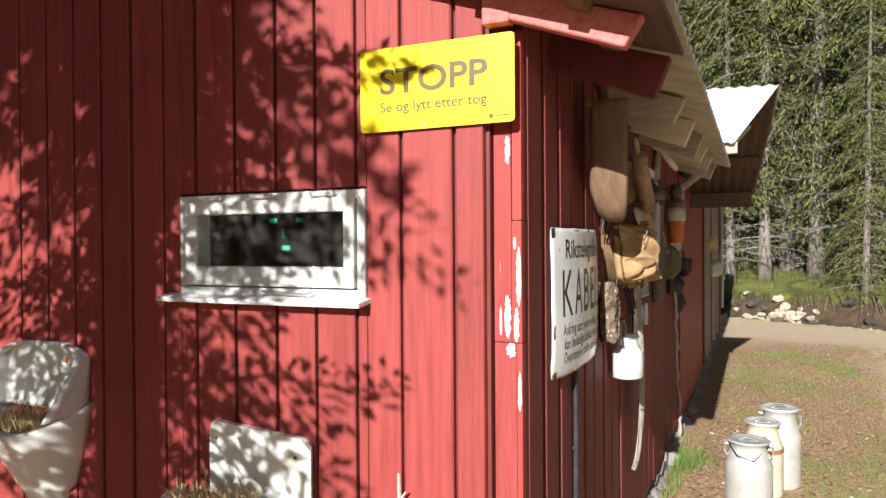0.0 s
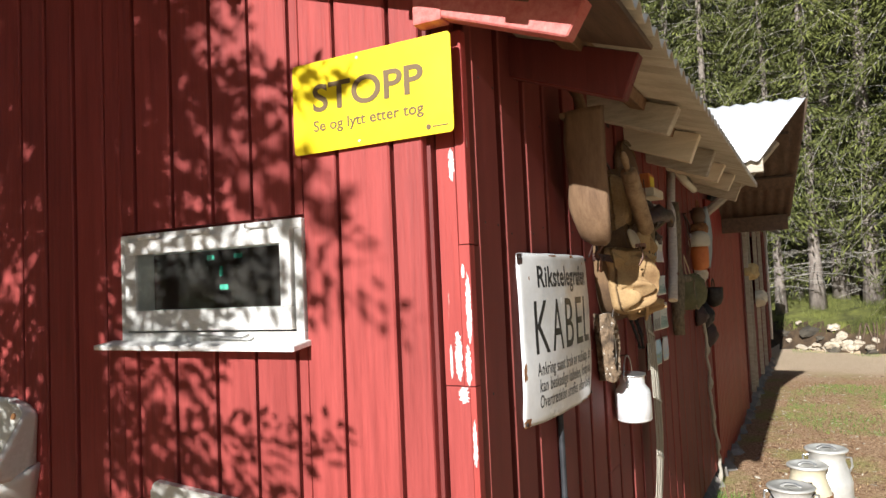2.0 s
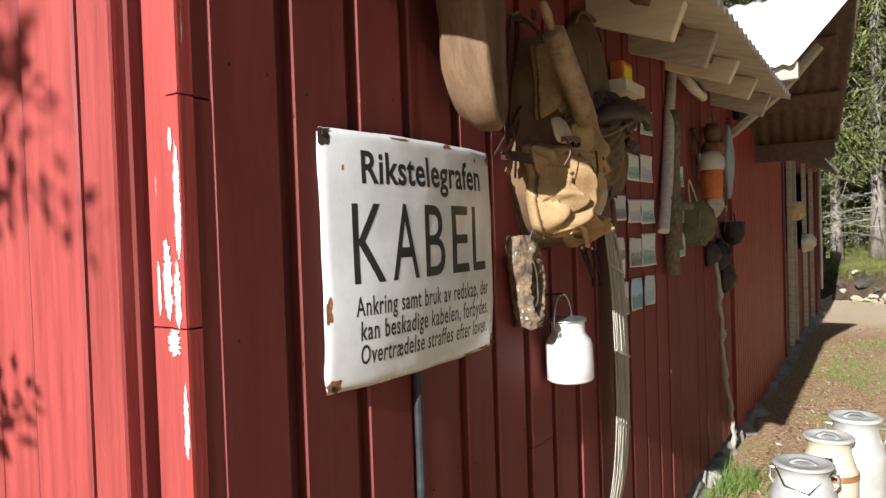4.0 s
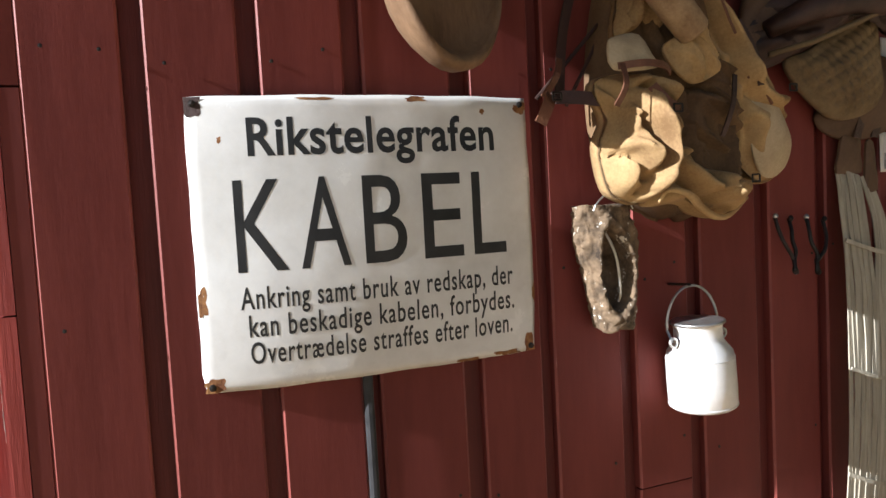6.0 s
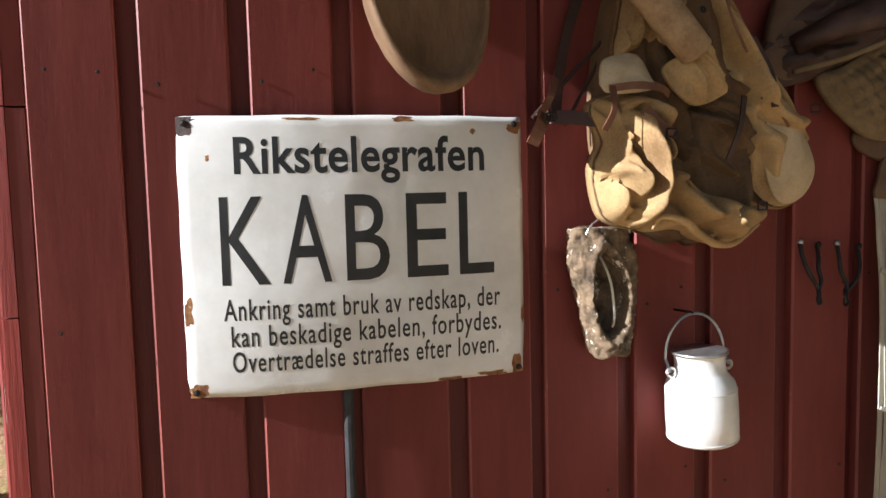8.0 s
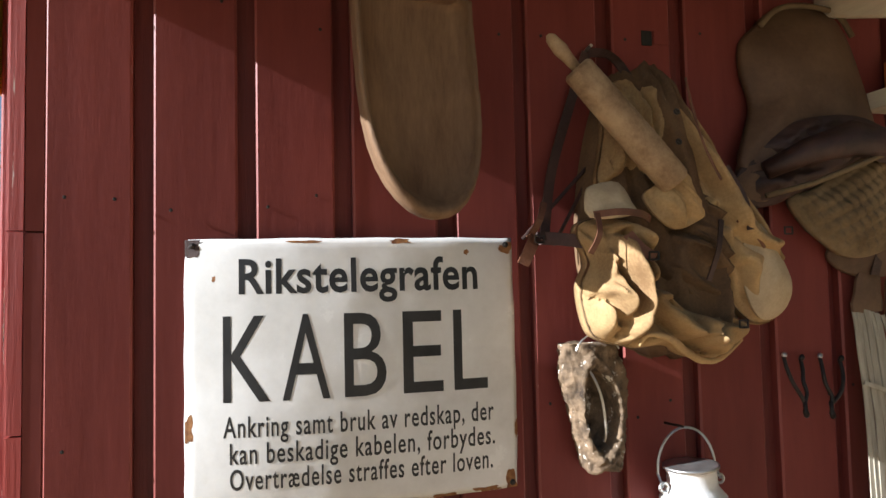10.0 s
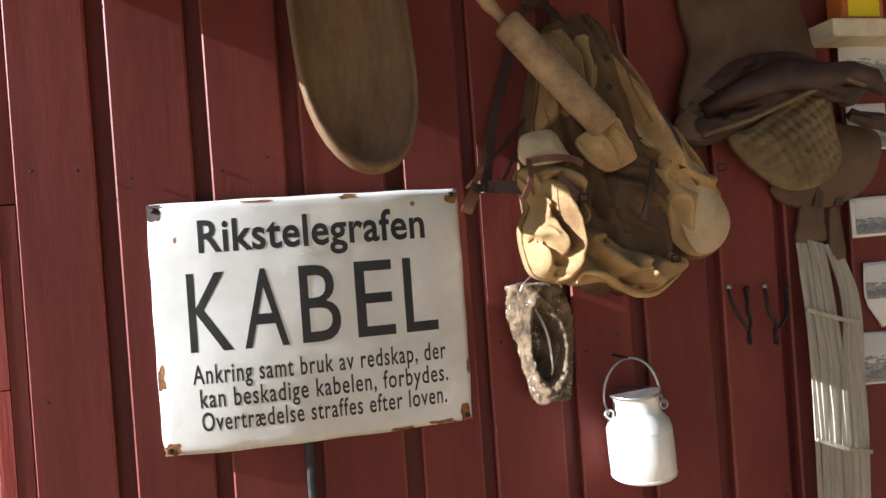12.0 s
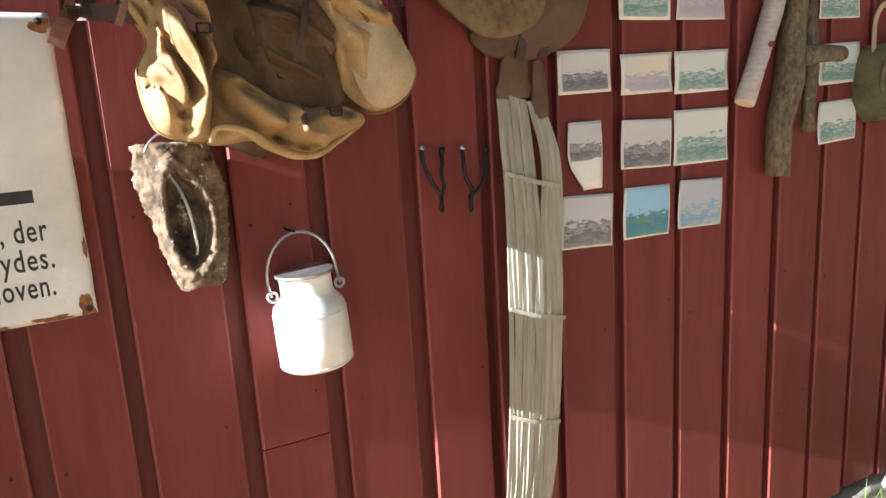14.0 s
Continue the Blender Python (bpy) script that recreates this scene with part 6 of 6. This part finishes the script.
# ---- farther things along the side wall ----
buoy = thing("net_float", (0.1, 3.78, 1.72), "orange net float with a cream cap, hung on the wall", "float")
part("body", one_lathe([(0, 1.70), (0.05, 1.705), (0.066, 1.73), (0.07, 1.85), (0.066, 1.90), (0, 1.9)], (0.1, 3.78, 0), 24), M_ORANGE, buoy, smooth=True)
part("cap", one_lathe([(0, 1.9), (0.075, 1.89), (0.085, 1.92), (0.08, 1.97), (0.05, 2.01), (0, 2.02)], (0.1, 3.78, 0), 24), M_CREAM, buoy, smooth=True)
fish = part("tin_fish", panel([(4.12, 2.2), (4.2, 2.12), (4.24, 2.0), (4.22, 1.9), (4.15, 1.8), (4.12, 1.72), (4.06, 1.86), (4.05, 2.0), (4.08, 2.1)], 0.06, 0.025, 0.02), M_GREYBLUE, smooth=True)
tagged(fish, "grey-blue tin pitcher shape hung on the wall", "tinware")
horn = thing("horn", (0.06, 3.1, 2.2), "pale curved animal horn hung on the wall", "horn")
part("shaft", one_tube([(0.05, 2.98, 2.34), (0.1, 3.05, 2.26), (0.13, 3.14, 2.22), (0.12, 3.22, 2.25), (0.08, 3.25, 2.33)], [0.028, 0.025, 0.02, 0.013, 0.004], 10), M_CREAM, horn, smooth=True)
pot = thing("cast_pot", (0.08, 4.15, 1.45), "dark iron pot hung by its handle", "pot")
part("bowl", one_lathe([(0, 1.42), (0.05, 1.44), (0.07, 1.49), (0.073, 1.57), (0.07, 1.575), (0.062, 1.49), (0, 1.46)], (0.09, 4.12, 0), 22), M_IRON, pot, smooth=True)
part("bail", one_tube(arc((0.09, 4.12, 1.57), 0.07, 0, 180, 14), 0.005, 6), M_IRON, pot)
lamp = thing("storm_lantern", (0.08, 3.62, 1.95), "brown rusty storm lantern hung on the wall", "lantern")
part("tank", one_lathe([(0, 1.96), (0.06, 1.965), (0.065, 2.0), (0.05, 2.03), (0, 2.03)], (0.09, 3.55, 0), 20), M_RUST, lamp, smooth=True)
part("globe", one_lathe([(0, 2.03), (0.035, 2.035), (0.05, 2.08), (0.035, 2.14), (0, 2.145)], (0.09, 3.55, 0), 20), M_LEATHER_TAN, lamp, smooth=True)
part("bail", one_tube(arc((0.09, 3.55, 2.14), 0.055, 0, 180, 12), 0.004, 6), M_RUST, lamp)
for y, z, s, m, n, lab in ((3.72, 1.62, 0.09, M_GREY_WOOD, "wooden_block", "grey wooden pulley block"), (3.95, 1.3, 0.08, M_IRON, "iron_shears", "black iron sheep shears"), (4.1, 1.15, 0.085, M_LEATHER_DARK, "old_boot", "dark leather boot hung on the wall"), (3.62, 1.32, 0.06, M_LEATHER_DARK, "leather_case", "small dark leather case")):
    ob = thing(n, (0.03, y, z - s), lab, n.split("_")[1])
    part("body", panel([(y - s * 0.8, z - s), (y - s, z + s * 0.3), (y - s * 0.4, z + s * 1.3), (y + s * 0.3, z + s * 1.2), (y + s * 0.9, z + s * 0.2), (y + s * 1.1, z - s * 0.7), (y, z - s * 1.1)], 0.03, 0.06, 0.02, relief=lambda a, b: 0.01 * noise.noise(Vector((a * 30, b * 30, 1)))), m, ob, smooth=True)
    part("cord", one_tube([(0.03, y, z + s * 2.2), (0.05, y, z + s * 1.1)], 0.004, 5), M_LEATHER, ob)
for y, z, w, h, lab in ((3.3, 2.02, 0.06, 0.13, "dark leather halter hung in a loop on a nail"), (3.62, 2.06, 0.07, 0.15, "brown leather bridle hung in a loop on a nail"), (4.02, 1.78, 0.06, 0.16, "dark leather strap loop hung on a nail")):
    ob = thing("harness", (0.03, y, z - h), lab, "harness", "harness along the wall")
    part("loop", strap(spline([(0.03, y, z), (0.055, y - w, z - h * 0.5), (0.06, y - w * 0.6, z - h), (0.065, y, z - h * 1.2), (0.06, y + w * 0.6, z - h), (0.055, y + w, z - h * 0.5), (0.03, y + 0.004, z)], 4, False), 0.02, 0.005, 2), M_LEATHER_DARK, ob)
    part("tail", strap([(0.05, y + w * 0.3, z - h * 1.1), (0.06, y + w * 0.4, z - h * 1.6), (0.05, y + w * 0.2, z - h * 2.1)], 0.022, 0.005), M_LEATHER, ob, "brown strap end")
    part("ring", one_tube(arc((0.066, y + w * 0.3, z - h * 1.15), 0.018, 0, 360, 14), 0.003, 6), M_STEEL, ob, "steel ring")
    part("nail", one_tube([(0.0, y, z), (0.05, y, z + 0.004)], 0.004, 6), M_IRON, ob)
rope = thing("knotted_rope", (0.05, 3.9, 0.1), "grey knotted rope hanging to the ground", "rope")
rng = random.Random(5)
pts = [(0.06 + rng.uniform(-0.008, 0.008), 3.66 + 0.5 * s + 0.03 * math.sin(s * 9), 1.38 - 1.3 * s) for s in [i / 26 for i in range(27)]]
part("strand", one_tube(pts, [0.012 + 0.01 * (i % 5 == 0) for i in range(27)], 8, 0.4), M_CORD, rope, smooth=True)
vise = thing("yellow_basket", (0.06, 7.95, 1.55), "straw-coloured basket hung by the doorway", "basket")
part("body", cloth([(1.78, 7.8, 8.0, 0.08), (1.72, 7.72, 8.1, 0.13), (1.64, 7.72, 8.12, 0.14), (1.58, 7.8, 8.05, 0.09)], 0.03, folds=0.02), M_STRAW, vise, smooth=True)
bag2 = thing("plastic_bag", (0.06, 9.4, 1.2), "pale grey cloth bag hung by the doorway", "bag")
part("body", cloth([(1.4, 9.3, 9.45, 0.05), (1.34, 9.2, 9.6, 0.1), (1.26, 9.2, 9.65, 0.11), (1.18, 9.3, 9.5, 0.06)], 0.03, folds=0.03), M_CREAM, bag2, smooth=True)
pipe = part("drainpipe", one_tube([(0.07, 11.8, 2.4), (0.07, 11.8, 1.6), (0.075, 11.78, 0.9), (0.07, 11.8, 0.5)], 0.022, 8), M_WIN, smooth=True)
tagged(pipe, "thin white downpipe at the far corner", "pipe")
for y in (7.75, 8.2, 9.4, 10.4):
    ob = part("door_post", one_box((0.048, y, 1.2), (0.05, 0.05, 2.1), 0.005), M_GREY_WOOD)
    tagged(ob, "pale wooden post before the dark open bay", "post", "posts before the open bay")
dark_band = part("window_2", one_box((0.03, 5.6, 2.3), (0.03, 1.7, 0.1), 0.003), M_DARK)
tagged(dark_band, "dark narrow window band above the red panel", "window", kind="structure")

for ob in (buoy, fish, horn, pot, lamp, rope, vise, bag2, pipe):
    ob.location.z -= 0.065
buoy.location.y -= 0.33
buoy.scale = (0.85, 0.85, 0.85)

# ---- milk churns on the ground ----
def churn(at, h, r, neck, material, strap_, band, lid_tilt=0.0):
    x, y = at
    z0 = ground_z(x, y)
    ob = thing("milk_churn", (x, y, z0), "tall yellowed milk churn with a rusty band" if band else "tall grey galvanised milk churn with lid", "milk churn", "milk churns in the yard")
    H = h - z0
    c = (x, y, z0)
    part("body", one_lathe([(0, 0.0), (r * 0.95, 0.0), (r, 0.012), (r, H * 0.6), (r * 1.015, H * 0.62), (r * 0.98, H * 0.66), (neck * 1.05, H * 0.82), (neck, H * 0.86), (neck, H * 0.95), (neck * 1.1, H * 0.96), (neck * 1.1, H * 0.97), (0, H * 0.97)], c, 36), material, ob, smooth=True)
    part("lid", one_lathe([(0, H * 0.965), (neck * 1.16, H * 0.965), (neck * 1.2, H * 0.985), (neck * 1.12, H), (neck * 0.98, H * 1.0), (neck * 0.9, H * 0.985), (0, H * 0.98)], c, 32), M_CHURN, ob, smooth=True)
    part("lid_grip", one_tube([(x - neck * 0.5, y, z0 + H * 0.985), (x - neck * 0.2, y, z0 + H * 1.02), (x + neck * 0.2, y, z0 + H * 1.02), (x + neck * 0.5, y, z0 + H * 0.985)], 0.008, 6), M_STEEL, ob)
    if band:
        part("band", one_lathe([(r * 1.0, H * 0.6), (r * 1.03, H * 0.6), (r * 1.03, H * 0.655), (r * 0.99, H * 0.655)], c, 36), M_RUST, ob, "rusty hoop")
        part("handle", one_tube([(x - r * 0.3, y - r * 0.75, z0 + H * 0.74), (x - r * 0.35, y - r, z0 + H * 0.83), (x + r * 0.15, y - r, z0 + H * 0.83), (x + r * 0.2, y - r * 0.75, z0 + H * 0.72)], 0.007, 7), M_IRON, ob)
    else:
        for s in (-1, 1):
            part("handle", one_tube([(x + s * neck, y, z0 + H * 0.9), (x + s * r * 0.98, y, z0 + H * 0.9), (x + s * r * 1.0, y, z0 + H * 0.8), (x + s * r * 0.85, y, z0 + H * 0.73)], 0.007, 7), M_STEEL, ob)
    if strap_:
        part("bail", one_tube([(x - neck * 1.1, y, z0 + H * 0.92), (x - neck * 0.6, y - r * 1.0, z0 + H * 0.83), (x + neck * 0.3, y - r * 1.1, z0 + H * 0.78), (x + neck * 1.1, y, z0 + H * 0.92)], 0.004, 6), M_IRON, ob)
    return ob


churn((0.59, 2.76), 0.43, 0.138, 0.105, M_CHURN, True, False)
churn((0.672, 3.06), 0.48, 0.122, 0.094, M_CHURN_OLD, False, True)
churn((0.775, 3.29), 0.53, 0.132, 0.1, M_CHURN, False, False)

# ---- bank: rocks, roots, grass ----
PALE = [stone_mesh(20 + i, M_PALE_ROCK) for i in range(3)]
DARKR = [stone_mesh(30 + i, M_ROCK) for i in range(3)]
rng = random.Random(17)
PALE_X = 1.05
for i in range(58):
    pale = i % 2 == 0
    x = rng.gauss(PALE_X, 0.34) if pale else rng.uniform(0.1, 8.5)
    y = bank_y(x) + rng.uniform(-0.12, 0.3)
    s = rng.uniform(0.07, 0.2) if pale else rng.uniform(0.1, 0.3)
    ob = put("rock", (PALE if pale else DARKR)[i % 3], None, None, "", pose(x, y, ground_z(x, y) + s * 0.12 + (0.1 if pale and i % 3 == 0 else 0), rng.uniform(-20, 20), rng.uniform(-20, 20), rng.uniform(0, 360)) @ Matrix.Diagonal((s * 1.3, s, s * 0.8, 1)))
    tagged(ob, "pale broken rock at the foot of the bank" if pale else "dark mossy rock at the foot of the bank", "rock", "rocks along the bank")


def grass(boxes, n, length, material, seed, label):
    r = random.Random(seed)
    bm = bmesh.new()
    for x0, x1, y0, y1, share, *bank in boxes:
        for _ in range(int(n * share)):
            x, y = r.uniform(x0, x1), r.uniform(y0, y1)
            y += bank_y(x) if bank else 0
            if noise.noise(Vector((x * 1.4, y * 1.4, seed))) < r.uniform(-0.35, 0.3):
                continue
            p = Vector((x, y, ground_z(x, y) - 0.005))
            h = length * r.uniform(0.4, 1.0)
            d = Vector((r.gauss(0, 0.4), r.gauss(0, 0.4), 1)).normalized() * h
            s = Vector((r.uniform(-1, 1), r.uniform(-1, 1), 0)).normalized() * 0.003
            v = [bm.verts.new(c) for c in (p - s, p + s, p + d)]
            bm.faces.new(v)
    return tagged(part("grass", bm, material), label, "grass", kind="stuff")


grass([(0.0, 6.0, 0.22, 2.4, 1.0, True), (0.0, 6.0, 0.24, 0.5, 0.5, True)], 12000, 0.22, M_NEEDLE, 7, "dark blueberry scrub and moss on the bank")
grass([(0.08, 0.34, 2.6, 4.0, 1.0), (0.06, 0.24, 0.8, 2.6, 0.35)], 2600, 0.17, M_GRASS, 1, "fresh green grass tufts along the wall foot")
grass([(0.4, 1.8, 6.2, 9.5, 1.0), (0.9, 2.6, 2.5, 5.0, 0.7), (0.3, 4.5, -0.7, 0.0, 0.25, True)], 9000, 0.05, M_GRASS, 2, "thin short grass in the yard")
grass([(0.3, 2.6, 1.5, 9.5, 1.0), (0.3, 4.5, -0.6, 0.05, 0.5, True), (-5, -0.1, -1.6, -0.2, 0.5)], 5000, 0.03, M_STRAW, 3, "dry yellow grass and litter in the yard")


roots = thing("bank_roots", (1.5, 13.7, 0.2), "bare dark roots hanging from the undercut mossy bank", "roots", kind="stuff")
rng = random.Random(29)
bm = bmesh.new()
for _ in range(46):
    x = rng.uniform(1.5, 5.5)
    y = bank_y(x)
    z = ground_z(x, y + 0.42)
    d = rng.uniform(-0.12, 0.12)
    tube(bm, [(x, y + 0.42, z + 0.02), (x + d * 0.4, y + 0.24, z - 0.02), (x + d, y + 0.14, z - rng.uniform(0.15, 0.3)), (x + d * 1.5, y + 0.1, z - rng.uniform(0.3, 0.52))], [0.012, 0.014, 0.01, 0.004], 5, 0.8)
part("root", bm, M_BROWN, roots)


def litter(n, seed):
    """Flat bits of bark, cones and dead leaves lying about."""
    r = random.Random(seed)
    bm = bmesh.new()
    for _ in range(n):
        x, y = 0.25 + r.random() ** 1.3 * 3.2, r.uniform(1.6, 10.5)
        z = ground_z(x, y) + 0.006
        a, s = r.uniform(0, 6.28), r.uniform(0.006, 0.022) * (2 if r.random() < 0.06 else 1)
        u = Vector((math.cos(a), math.sin(a), r.uniform(-0.3, 0.3))) * s
        v = Vector((-math.sin(a), math.cos(a), r.uniform(-0.3, 0.3))) * s * r.uniform(0.25, 0.6)
        c = Vector((x, y, z))
        bm.faces.new([bm.verts.new(p) for p in (c - u, c - v, c + u, c + v)])
    return bm


tagged(part("litter", litter(9000, 4), M_LITTER), "bits of bark, cones and dead leaves on the yard", "litter", kind="stuff")
tagged(part("wood_chip", litter(1500, 9), M_CREAM), "pale wood chips on the yard", "litter", kind="stuff")
